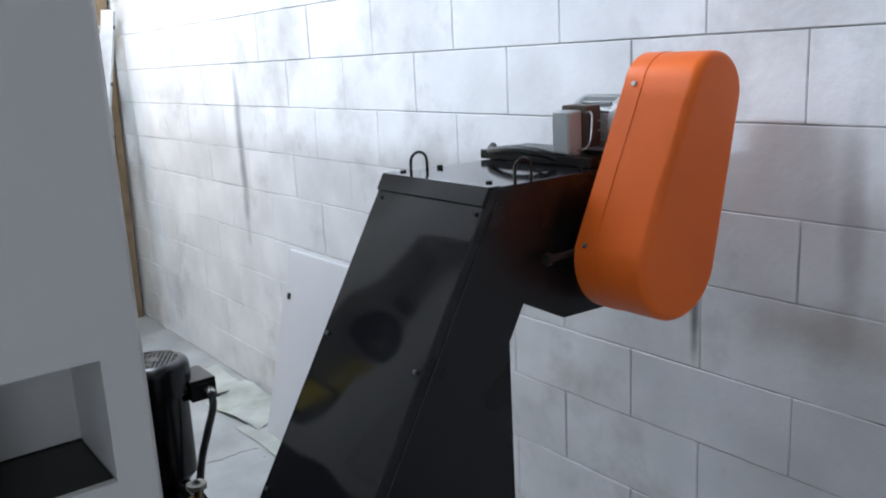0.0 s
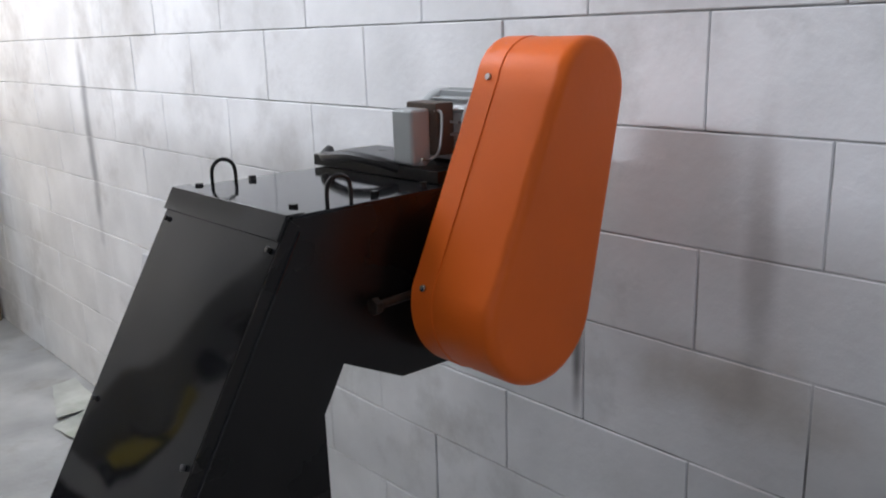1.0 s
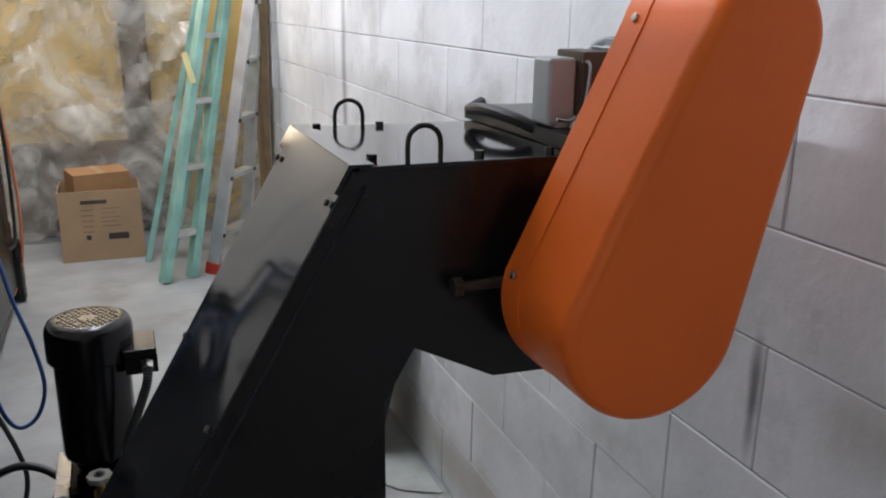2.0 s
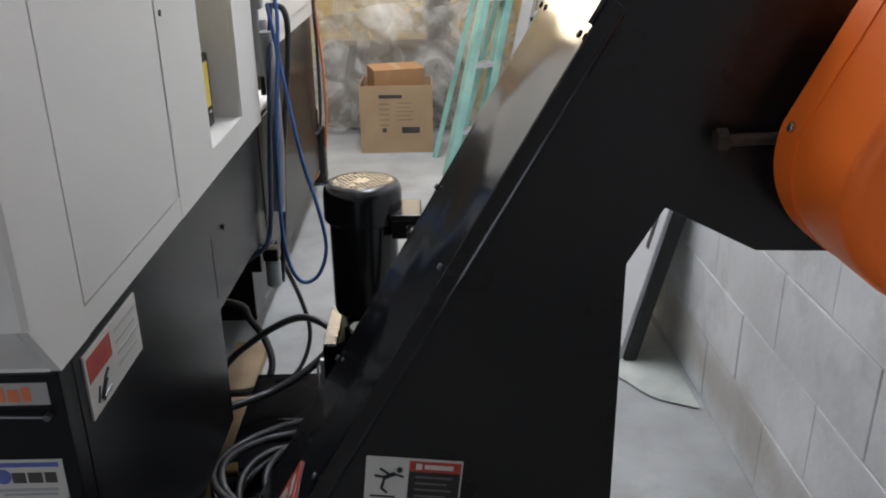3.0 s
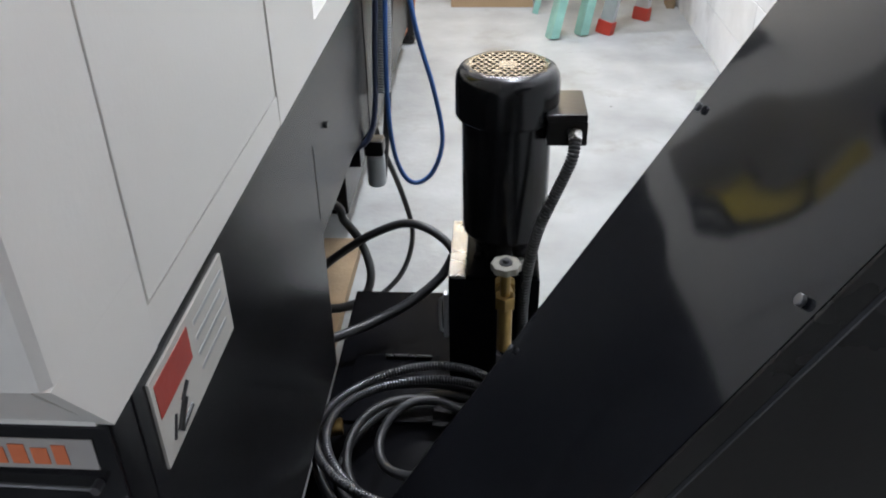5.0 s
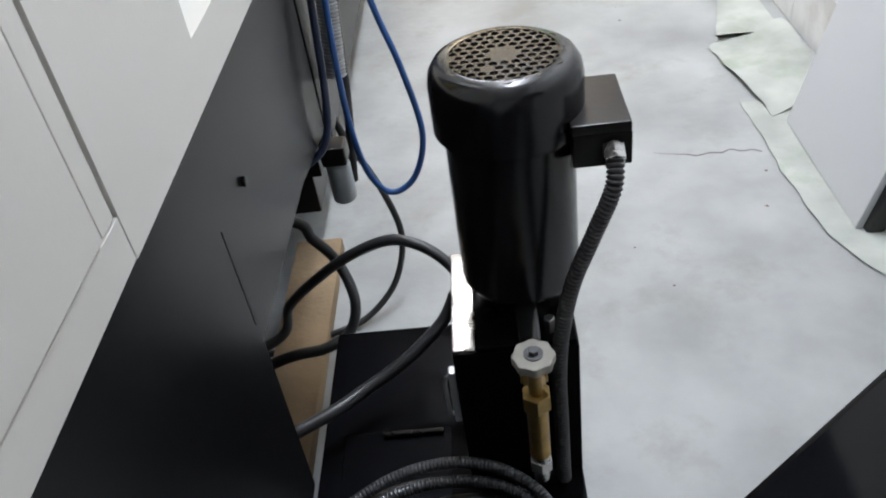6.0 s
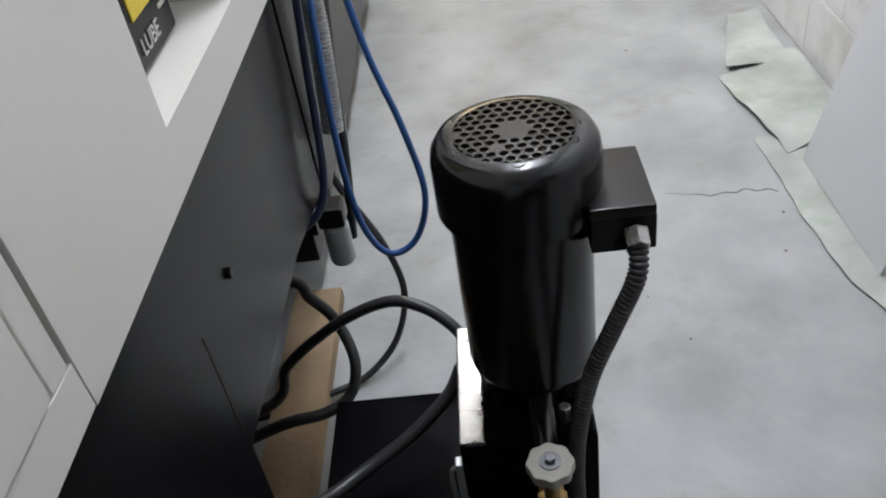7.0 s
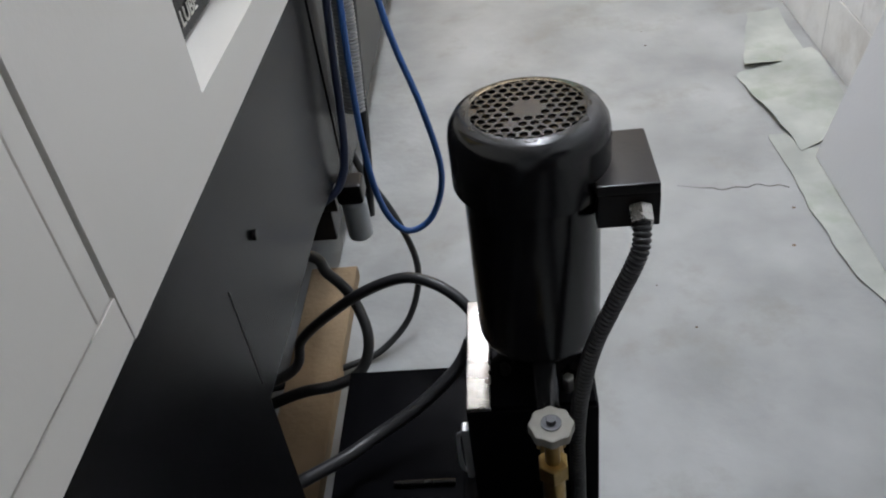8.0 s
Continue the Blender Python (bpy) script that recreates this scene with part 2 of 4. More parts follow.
def rod(bm, p0, p1, r, seg=20, r2=None, w=0.0):
    p0, p1 = Vector(p0), Vector(p1)
    d = p1 - p0
    t = bmesh.new()
    bmesh.ops.create_cone(t, cap_ends=True, segments=seg, radius1=r, radius2=r if r2 is None else r2, depth=d.length)
    if w:
        es = [e for e in t.edges if len(e.link_faces) == 2 and any(len(f.verts) > 4 for f in e.link_faces)]
        bmesh.ops.bevel(t, geom=es, offset=w, segments=3, profile=0.5, affect="EDGES")
    merge(bm, t, Matrix.Translation((p0 + p1) / 2) @ d.to_track_quat("Z", "Y").to_matrix().to_4x4())
    return bm


def smooth_path(pts, n=8, closed=False):
    P = [Vector(p) for p in pts]
    out = []
    k = len(P)
    for i in range(k if closed else k - 1):
        g = (lambda j: P[j % k]) if closed else (lambda j: P[min(max(j, 0), k - 1)])
        a, b, c, d = g(i - 1), g(i), g(i + 1), g(i + 2)
        for s in range(n):
            u = s / n
            out.append(0.5 * ((2 * b) + (c - a) * u + (2 * a - 5 * b + 4 * c - d) * u * u + (3 * b - a - 3 * c + d) * u ** 3))
    if not closed:
        out.append(P[-1])
    return out


def tube(bm, pts, r, n=8, seg=10, ridges=False, closed=False):
    path = smooth_path(pts, n, closed)
    if ridges:
        fine, step, left = [path[0]], 0.0018, 0.0018
        for a, b in zip(path, path[1:]):
            run, at = (b - a).length, left
            while at <= run:
                fine.append(a.lerp(b, at / run))
                at += step
            left = at - run
        path = fine
    side = None
    rings = []
    for i, p in enumerate(path):
        d = (path[(i + 1) % len(path)] if closed else path[min(i + 1, len(path) - 1)]) - (path[i - 1] if closed or i else path[0])
        d.normalize()
        if side is None:
            side = d.orthogonal().normalized()
        side = (side - d * side.dot(d)).normalized()
        up = d.cross(side)
        rad = r * (1.0 if not ridges or i % 3 else 0.80)
        rings.append([bm.verts.new(p + (side * math.cos(2 * math.pi * k / seg) + up * math.sin(2 * math.pi * k / seg)) * rad) for k in range(seg)])
    k = len(rings)
    for i in range(k if closed else k - 1):
        a, b = rings[i], rings[(i + 1) % k]
        for j in range(seg):
            bm.faces.new((a[j], a[(j + 1) % seg], b[(j + 1) % seg], b[j]))
    if not closed:
        bm.faces.new(rings[0][::-1])
        bm.faces.new(rings[-1])
    return bm


def B():
    return bmesh.new()


def arc(cx, cz, r, a0, a1, n):
    return [(cx + r * math.cos(radians(a0 + (a1 - a0) * i / n)), cz + r * math.sin(radians(a0 + (a1 - a0) * i / n))) for i in range(n + 1)]


def text_part(name, words, size, m, material, parent, label=""):
    """Letters of the built-in font as a thin mesh."""
    cu = bpy.data.curves.new(name, "FONT")
    cu.body, cu.size, cu.extrude, cu.align_x, cu.align_y = words, size, 0.0004, "CENTER", "CENTER"
    ob = bpy.data.objects.new(name, cu)
    me = bpy.data.meshes.new_from_object(ob)
    bpy.data.objects.remove(ob)
    bpy.data.curves.remove(cu)
    t = bmesh.new()
    t.from_mesh(me)
    bpy.data.meshes.remove(me)
    bmesh.ops.transform(t, matrix=m, verts=t.verts)
    return part(name, t, material, parent, label)


# ---- room ----
WX = 1.64          # face of the block wall
single("floor", box(B(), -3.0, 1.9, -3.2, 5.9, -0.15, 0.0, 0), M_FLOOR, "worn grey painted concrete floor", "floor", kind="structure")
single("ceiling", box(B(), -3.0, 1.9, -3.2, 5.9, 3.1, 3.25, 0), M_CEIL, "plain pale workshop ceiling", "ceiling", kind="structure")


def mortar_bed():
    """The wall's core; its face is smeared nearly flush with the blocks in places."""
    t = B()
    ny, nz = 220, 78
    g = [[t.verts.new((WX + max(0.0005, 0.0034 + 0.0055 * noise.noise((-3.2 + 9.1 * i / ny, 3.1 * k / nz * 1.6, 7.0)) + 0.002 * noise.noise((6.0 * (9.1 * i / ny), 19 * k / nz, 3.0))), -3.2 + 9.1 * i / ny, 3.1 * k / nz)) for k in range(nz + 1)] for i in range(ny + 1)]
    for i in range(ny):
        for k in range(nz):
            t.faces.new((g[i][k], g[i + 1][k], g[i + 1][k + 1], g[i][k + 1]))
    box(t, WX + 0.02, WX + 0.2, -3.2, 5.9, 0, 3.1, 0)
    return t


wall_e = single("wall_east", mortar_bed(), M_MORTAR, "white painted concrete block wall with dark joints", "wall", kind="structure")
single("wall_north", box(B(), -3.0, WX + 0.006, 5.6, 5.8, 0, 3.1, 0), M_TAN, "yellowed stained wall behind plastic sheeting", "wall", kind="structure")
single("wall_west", box(B(), -3.0, -2.8, -3.2, 5.6, 0, 3.1, 0), M_CEIL, "plain painted wall", "wall", kind="structure")
single("wall_south", box(B(), -2.8, WX + 0.006, -3.2, -3.0, 0, 3.1, 0), M_CEIL, "plain painted wall", "wall", kind="structure")


# ---- chip conveyor ----
Y0, Y1, ZF = 0.862, 1.172, -0.02
conv = thing("chip_conveyor", (0.8, 1.03, 0), "black steel chip conveyor with inclined housing and orange drive guard", "conveyor")
PLATE = [(1.048, 1.212), (1.41, 1.212), (1.41, 0.99), (1.32, 0.948), (1.214, 0.951), (1.113, 1.001), (1.077, 0.938), (1.082, ZF), (1.022, ZF), (1.018, 0.455), (0.959, 0.561), (0.917, 0.641), (0.745, 0.335), (0.745, ZF), (0.435, ZF), (0.428, 0.36), (0.436, 0.374), (0.50, 0.388), (0.578, 0.392)]
part("side_plate", prism(B(), PLATE, "y", Y0, Y0 + 0.012, 0.0015), M_BLACK, conv, "satin black side plate")
part("side_plate", prism(B(), PLATE, "y", Y1 - 0.012, Y1, 0.0015), M_BLACK, conv)
IX, IZ = 1.048 - 0.578, 1.212 - 0.392
IL = math.hypot(IX, IZ)
UX, UZ = IX / IL, IZ / IL          # up the incline
NX, NZ = -UZ, UX                   # out of its cover


def on_cover(s, y, h=0.0):
    """A point s metres up the incline, h metres off its cover."""
    return Vector((0.578 + UX * s + NX * h, y, 0.392 + UZ * s + NZ * h))


def cover_sheet(s0, s1, y0, y1, h):
    """A slightly buckled sheet on the incline."""
    t = B()
    nu, nv = 90, 18
    g = []
    for i in range(nu + 1):
        row = []
        for k in range(nv + 1):
            u, v = i / nu, k / nv
            e = math.sin(math.pi * u) * math.sin(math.pi * v)
            d = 0.0028 * e * noise.noise((u * 5.1, v * 1.9, 2.0)) + 0.0016 * e * math.sin(u * 52) * max(0.0, noise.noise((u * 5, v * 2, 9.0)))
            row.append(t.verts.new(on_cover(s0 + (s1 - s0) * u, y0 + (y1 - y0) * v, h + d)))
        g.append(row)
    for i in range(nu):
        for k in range(nv):
            t.faces.new((g[i][k], g[i + 1][k], g[i + 1][k + 1], g[i][k + 1]))
    ret = bmesh.ops.extrude_face_region(t, geom=t.faces[:])
    bmesh.ops.translate(t, verts=[v for v in ret["geom"] if isinstance(v, bmesh.types.BMVert)], vec=(-NX * 0.006, 0, -NZ * 0.006))
    return t


part("incline_cover", cover_sheet(0.0, IL - 0.002, Y0 - 0.001, Y1 + 0.001, 0.0065), M_COVER, conv, "glossy black inclined cover sheet")
part("cover_lip", prism(B(), [tuple(on_cover(IL - 0.032, 0, 0.012).xz), tuple(on_cover(IL + 0.002, 0, 0.012).xz), (1.066, 1.2195), (1.064, 1.2175), tuple(on_cover(IL, 0, 0.007).xz), tuple(on_cover(IL - 0.032, 0, 0.007).xz)], "y", Y0 - 0.003, Y1 + 0.003, 0.0008), M_COVER, conv, "bent lip of the cover sheet")
rail = B()
for a, b in ((0.01, IL - 0.01),):
    p, q = on_cover(a, Y0 - 0.003, -0.013), on_cover(b, Y0 - 0.003, -0.013)
    rod(rail, p, q, 0.003, 8)
for y0, y1 in ((Y0 - 0.0045, Y0 - 0.0012), (Y1 + 0.0012, Y1 + 0.0045)):
    part("cover_flange", prism(B(), [tuple(on_cover(s, 0, h).xz) for s, h in ((0.0, 0.006), (IL - 0.002, 0.006), (IL - 0.004, -0.012), (0.004, -0.012))], "y", y0, y1, 0.0008), M_BLACK, conv)
part("edge_bead", rail, M_COVER, conv)
for s in (0.02, 0.31, 0.62, 0.90):
    for y in (Y0 + 0.012, Y1 - 0.012):
        b = B()
        rod(b, on_cover(s, y, 0.008), on_cover(s, y, 0.012), 0.0042, 8, w=0.001)
        part("bolt", b, M_STEELH if s in (0.62, 0.31) else M_BLACK, conv)
part("incline_bottom", prism(B(), [(0.745, 0.335), (0.917, 0.641), (0.95, 0.641), (0.778, 0.335)], "y", Y0 + 0.012, Y1 - 0.012, 0), M_BLACK, conv)
part("head_top", box(B(), 1.05, 1.405, Y0 + 0.001, Y1 - 0.001, 1.207, 1.2165, 0.002), M_COVER, conv)
part("head_end", box(B(), 1.398, 1.41, Y0 + 0.012, Y1 - 0.012, 0.99, 1.207, 0.002), M_BLACK, conv)
part("head_bottom", prism(B(), [(1.113, 1.005), (1.214, 0.956), (1.32, 0.953), (1.40, 0.99), (1.40, 1.0), (1.32, 0.963), (1.216, 0.966), (1.117, 1.015)], "y", Y0 + 0.012, Y1 - 0.012, 0), M_BLACK, conv)
part("column_web", prism(B(), [(1.077, 0.93), (1.082, 0.03), (1.076, 0.03), (1.071, 0.93)], "y", Y0 + 0.012, Y1 - 0.012, 0), M_BLACK, conv)
part("boot_cover", prism(B(), [(0.426, 0.366), (0.436, 0.379), (0.50, 0.394), (0.592, 0.400), (0.592, 0.394), (0.502, 0.388), (0.438, 0.373), (0.430, 0.362)], "y", Y0 - 0.004, Y1 + 0.004, 0.0008), M_BOOT, conv, "folded blue-grey cover plate")
for x, z in ((0.452, 0.383), (0.565, 0.399)):
    for y in (Y0 + 0.012, Y1 - 0.012):
        b = B()
        rod(b, (x, y, z), (x - 0.001, y, z + 0.006), 0.0055, 6, w=0.001)
        part("bolt", b, M_STEEL, conv)
part("boot_front", box(B(), 0.430, 0.440, Y0 + 0.012, Y1 - 0.012, ZF, 0.366, 0.002), M_BLACK, conv)
part("foot_plate", box(B(), 0.985, 1.12, Y0 - 0.01, Y0 + 0.05, ZF, ZF + 0.012, 0.002), M_BLACK, conv)
part("foot_plate", box(B(), 0.985, 1.12, Y1 - 0.05, Y1 + 0.01, ZF, ZF + 0.012, 0.002), M_BLACK, conv)
part("brace", box(B(), 1.008, 1.018, Y0 + 0.012, Y1 - 0.012, 0.10, 0.42, 0.001), M_BLACK, conv)
b = B()
rod(b, (0.99, 1.13, ZF + 0.015), (0.99, 1.13, 0.24), 0.011, 12)
rod(b, (0.99, 1.13, 0.10), (0.99, 1.13, 0.135), 0.02, 6)
rod(b, (0.99, 1.13, ZF), (0.99, 1.13, ZF + 0.015), 0.035, 20)
part("levelling_screw", b, M_BLACK, conv)


def lift_handle(x0, x1, y, z):
    t = B()
    c, r = (x0 + x1) / 2, (x1 - x0) / 2
    pts = [(x0, y, z - 0.010), (x0, y, z + 0.010), (x0, y, z + 0.024)] + [(c - r * math.cos(a), y, z + 0.026 + r * math.sin(a)) for a in (0.5, 1.05, 1.57, 2.09, 2.64)] + [(x1, y, z + 0.024), (x1, y, z + 0.010), (x1, y, z - 0.010)]
    tube(t, pts, 0.003, 6, 8)
    return t


part("lifting_loop", lift_handle(1.106, 1.144, Y0 + 0.006, 1.212), M_BLACK, conv)
part("lifting_loop", lift_handle(1.100, 1.140, Y1 - 0.006, 1.206), M_BLACK, conv)
for x, y in ((1.075, 0.90), (1.16, 1.15), (1.07, 1.15), (1.20, 0.89), (1.29, 0.89)):
    part("head_bolt", rod(B(), (x, y, 1.2165), (x, y, 1.223), 0.006, 6), M_BLACK, conv)
# chain tension bolt
b = B()
rod(b, (1.158, 0.843, 1.077), (1.26, 0.843, 1.080), 0.0065, 12)
rod(b, (1.150, 0.843, 1.077), (1.162, 0.843, 1.077), 0.0125, 6, w=0.002)
rod(b, (1.232, 0.843, 1.079), (1.240, 0.843, 1.0795), 0.011, 6, w=0.001)
part("tension_bolt", b, M_BOLT, conv, "rusty chain tension bolt")
part("bolt_lug", box(B(), 1.242, 1.252, 0.83, 0.862, 1.06, 1.10, 0.001), M_BLACK, conv)


def guard_outline(grow):
    return arc(1.309, 1.070, 0.105 + grow, 164, 344, 40) + arc(1.407, 1.352, 0.071 + grow, -16, 164, 36)


def guard_shell(y0, y1, r, n=8):
    """The guard's body with its outer rim rolled over by r."""
    t = B()
    layers = [(y0 + r * (1 - math.cos(a)), -r * (1 - math.sin(a))) for a in [math.pi / 2 * i / n for i in range(n + 1)]]
    rings = [[t.verts.new((x, y, z)) for x, z in guard_outline(g)] for y, g in layers + [(y1, 0.0)]]
    k = len(rings[0])
    for a, b in zip(rings, rings[1:]):
        for i in range(k):
            t.faces.new((a[i], a[(i + 1) % k], b[(i + 1) % k], b[i]))
    t.faces.new(rings[0])
    t.faces.new(rings[-1][::-1])
    return t


guard = part("drive_guard", guard_shell(0.674, 0.812, 0.016), M_ORANGE, conv, "orange painted drive chain guard")
guard_rim = part("guard_flange", prism(B(), guard_outline(0.0014), "y", 0.783, 0.824), M_ORANGE, guard)
guard.modifiers.clear()
guard_rim.modifiers.clear()
for x, z, a in ((1.338, 1.371, 164), (1.207, 1.099, 164), (1.411, 1.041, -16)):
    b = B()
    d = Vector((math.cos(radians(a)), 0, math.sin(radians(a))))
    p = Vector((x, 0.800, z))
    rod(b, p, p + d * 0.005, 0.005, 8, w=0.0012)
    part("guard_screw", b, M_STEEL, guard)
# gear motor with its riser
part("motor_riser", box(B(), 1.31, 1.45, 0.88, 1.20, 1.2167, 1.236, 0.002), M_BLACK, conv, "dark grey motor base plate")
gm = part("gear_motor", rod(rod(B(), (1.435, 0.905, 1.290), (1.435, 1.00, 1.290), 0.048, 32, w=0.006), (1.435, 0.84, 1.290), (1.435, 0.905, 1.290), 0.058, 32, w=0.008), M_GREYL, conv, "light grey gear motor")
for k in range(18):
    a = radians(20 * k)
    b = B()
    box(b, -0.0016, 0.0016, 0.908, 0.985, 0.045, 0.057, 0.0005, m=Matrix.Translation((1.435, 0, 1.290)) @ Matrix.Rotation(a, 4, "Y"))
    part("cooling_fin", b, M_GREYL, gm)
part("fan_cover", rod(B(), (1.435, 0.987, 1.290), (1.435, 1.012, 1.290), 0.056, 32, w=0.008), M_GREYL, gm)
tb = part("terminal_box", box(B(), 1.312, 1.351, 0.938, 0.985, 1.238, 1.322, 0.006, seg=3), M_GREYL, gm, "grey terminal box")
part("box_base", box(B(), 1.3512, 1.388, 0.925, 0.995, 1.25, 1.33, 0.003), M_BROWN, tb)
b = B()
tube(b, [(1.316, 0.921, 1.25), (1.335, 0.921, 1.248), (1.352, 0.921, 1.262), (1.358, 0.921, 1.312), (1.352, 0.93, 1.318)], 0.0022, 6, 6)
part("bail_wire", b, M_STEEL, tb)
b = B()
rod(b, (1.335, 0.95, 1.236), (1.335, 0.95, 1.247), 0.014, 16, w=0.002)
part("cable_gland", b, M_GREYP, tb)
b = B()
tube(b, [(1.335, 0.95, 1.240), (1.325, 0.965, 1.228), (1.300, 1.00, 1.240), (1.285, 1.06, 1.246), (1.288, 1.12, 1.240), (1.305, 1.16, 1.236), (1.33, 1.18, 1.242)], 0.0085, 8, 10)
part("motor_cable", b, M_RUBBER, gm, "black motor cable")
part("motor_foot", box(B(), 1.385, 1.47, 0.88, 1.0, 1.240, 1.2485, 0.002), M_GREYL, gm)

# labels on the conveyor
wl = part("warning_label", box(B(), 0.785, 0.899, 0.8605, 0.8617, 0.633, 0.697, 0.0005, m=Matrix.Translation((0.842, 0, 0.665)) @ Matrix.Rotation(radians(6), 4, "Y") @ Matrix.Translation((-0.842, 0, -0.665))), M_LABEL, conv, "yellowed warning label with a falling figure sign")
LM = Matrix.Translation((0.842, 0.8603, 0.665)) @ Matrix.Rotation(radians(6), 4, "Y")


def patch(name, x0, x1, z0, z1, material, parent, m=LM, d=0.0006):
    t = B()
    box(t, x0, x1, -d, 0.0, z0, z1, 0.0, m=m)
    return part(name, t, material, parent)


patch("label_panel", -0.006, 0.055, -0.029, 0.014, M_LABBLK, wl)
patch("label_panel", -0.006, 0.055, 0.0145, 0.029, M_RED, wl)
for k in range(4):
    patch("text_bar", 0.002, 0.046 - 0.006 * (k % 2), 0.006 - 0.009 * k, 0.0085 - 0.009 * k, M_TXT, wl, d=0.001)
patch("text_bar", 0.012, 0.046, 0.019, 0.025, M_LABEL, wl, d=0.001)
patch("text_bar", 0.002, 0.009, 0.018, 0.026, M_LABEL, wl, d=0.001)
pic = B()
for p, q, r in (((-0.034, 0.004), (-0.022, 0.010), 0.0032), ((-0.034, 0.004), (-0.046, 0.006), 0.0018), ((-0.034, 0.004), (-0.037, -0.012), 0.0018), ((-0.037, -0.012), (-0.030, -0.018), 0.0016), ((-0.024, 0.010), (-0.012, 0.006), 0.0015), ((-0.028, 0.008), (-0.040, 0.016), 0.0015)):
    rod(pic, LM @ Vector((p[0], -0.0008, p[1])), LM @ Vector((q[0], -0.0008, q[1])), r * 0.9, 6)
rod(pic, LM @ Vector((-0.017, -0.0002, 0.0155)), LM @ Vector((-0.017, -0.0014, 0.0155)), 0.0036, 12)
part("sign_mark", pic, M_LABBLK, wl)
patch("sign_mark", -0.050, -0.020, -0.025, -0.0225, M_LABBLK, wl)
# red danger label on the incline cover
RM = Matrix.Translation(on_cover(0.178, 0.955, 0.0098)) @ Matrix(((0, UX, NX), (-1, 0, 0), (0, UZ, NZ))).to_4x4() @ Matrix.Diagonal((0.75, 0.8, 1, 1))


def flat(name, x0, x1, y0, y1, material, parent, m, d=0.0008):
    t = B()
    box(t, x0, x1, y0, y1, -0.002, d, 0.0, m=m)
    return part(name, t, material, parent)


rl = flat("danger_label", -0.052, 0.052, -0.072, 0.072, M_RED, conv, RM)
rl["label"] = "red danger label with white hand sign"
for x0, x1, y0, y1 in ((-0.03, 0.03, 0.046, 0.060), (-0.036, -0.028, -0.02, 0.024), (-0.024, -0.014, -0.012, 0.03), (-0.010, 0.0, -0.02, 0.034), (0.006, 0.014, -0.014, 0.02), (0.02, 0.038, -0.006, 0.004), (-0.035, 0.03, -0.056, -0.050), (-0.035, 0.01, -0.044, -0.039)):
    flat("text_bar", x0, x1, y0, y1, M_LABEL, rl, RM, 0.0014)

conv.location += Vector((0.0, 0.004, 0.02))

# ---- turning machine ----
lathe = thing("turning_machine", (-0.4, 2.0, 0), "white and charcoal enclosed turning machine with open side recess", "machine")
SX, FY, WZ = 0.444, 0.845, 0.795
part("base_front", box(B(), -1.6, 0.4395, 0.895, 0.9305, 0.42, 0.793, 0.003), M_DARK, lathe, "charcoal painted front apron")
sp = part("side_panel", prism(B(), [(0.931, 0.30), (1.536, 0.30), (1.539, 0.546), (1.83, 0.535), (2.02, 0.50), (2.02, 0.793), (0.931, 0.793)], "x", 0.415, 0.4395, 0.0015), M_DARK, lathe, "satin charcoal side panel")
b = B()
rod(b, (0.440, 1.62, 0.687), (0.4445, 1.62, 0.687), 0.006, 6, w=0.001)
part("panel_bolt", b, M_BLACK, sp)
b = B()
tube(b, [(0.4395, 1.530, 0.695), (0.4395, 1.532, 0.575)], 0.0008, 2, 6)
part("panel_seam", b, M_LABBLK, sp)
part("base_core", box(B(), -1.55, 0.405, 0.935, 2.35, 0.56, 0.79, 0.002), M_BLACK, lathe)
part("base_pan", box(B(), -1.55, 0.20, 0.935, 2.35, 0.30, 0.559, 0.002), M_BLACK, lathe)
part("rear_side_panel", box(B(), 0.418, 0.4385, 2.036, 2.20, 0.455, 0.793, 0.002), M_DARK, lathe)
part("plinth", box(B(), -1.5, 0.19, 1.02, 2.35, 0.0, 0.30, 0.004), M_BLACK, lathe)
part("side_bracket", box(B(), 0.36, 0.41, 2.045, 2.10, 0.40, 0.793, 0.002), M_BLACK, lathe)


def sheet_with_holes(y0, y1, z0, z1, holes, x0, x1):
    """A side sheet, as boxes round rectangular openings that lie side by side along y."""
    t = B()
    y = y0
    for a, bb, c, d in sorted(holes):
        box(t, x0, x1, y, a, z0, z1, 0)
        box(t, x0, x1, a, bb, z0, c, 0)
        box(t, x0, x1, a, bb, d, z1, 0)
        y = bb
    box(t, x0, x1, y, y1, z0, z1, 0)
    bmesh.ops.remove_doubles(t, verts=t.verts, dist=0.0002)
    return t


TOP = 1.93
WIN = (1.600, 1.870, 0.850, 1.55)
part("side_sheet", sheet_with_holes(1.375, 2.06, WZ, TOP, [WIN], SX - 0.012, SX), M_WHITE, lathe, "off-white painted side sheet")
for x0, x1, y0, y1, z0, z1 in ((SX - 0.16, SX - 0.15, WIN[0] - 0.01, WIN[1] + 0.01, WIN[2] - 0.01, WIN[3]), (SX - 0.1495, SX - 0.0125, WIN[0] - 0.01, WIN[0] - 0.0005, WIN[2], WIN[3]), (SX - 0.1495, SX - 0.0125, WIN[1] + 0.0005, WIN[1] + 0.01, WIN[2], WIN[3]), (SX - 0.1495, SX - 0.0125, WIN[0], WIN[1], WIN[2] - 0.01, WIN[2] - 0.0005)):
    part("recess_lining", box(B(), x0, x1, y0, y1, z0, z1, 0), M_WHITE, lathe)
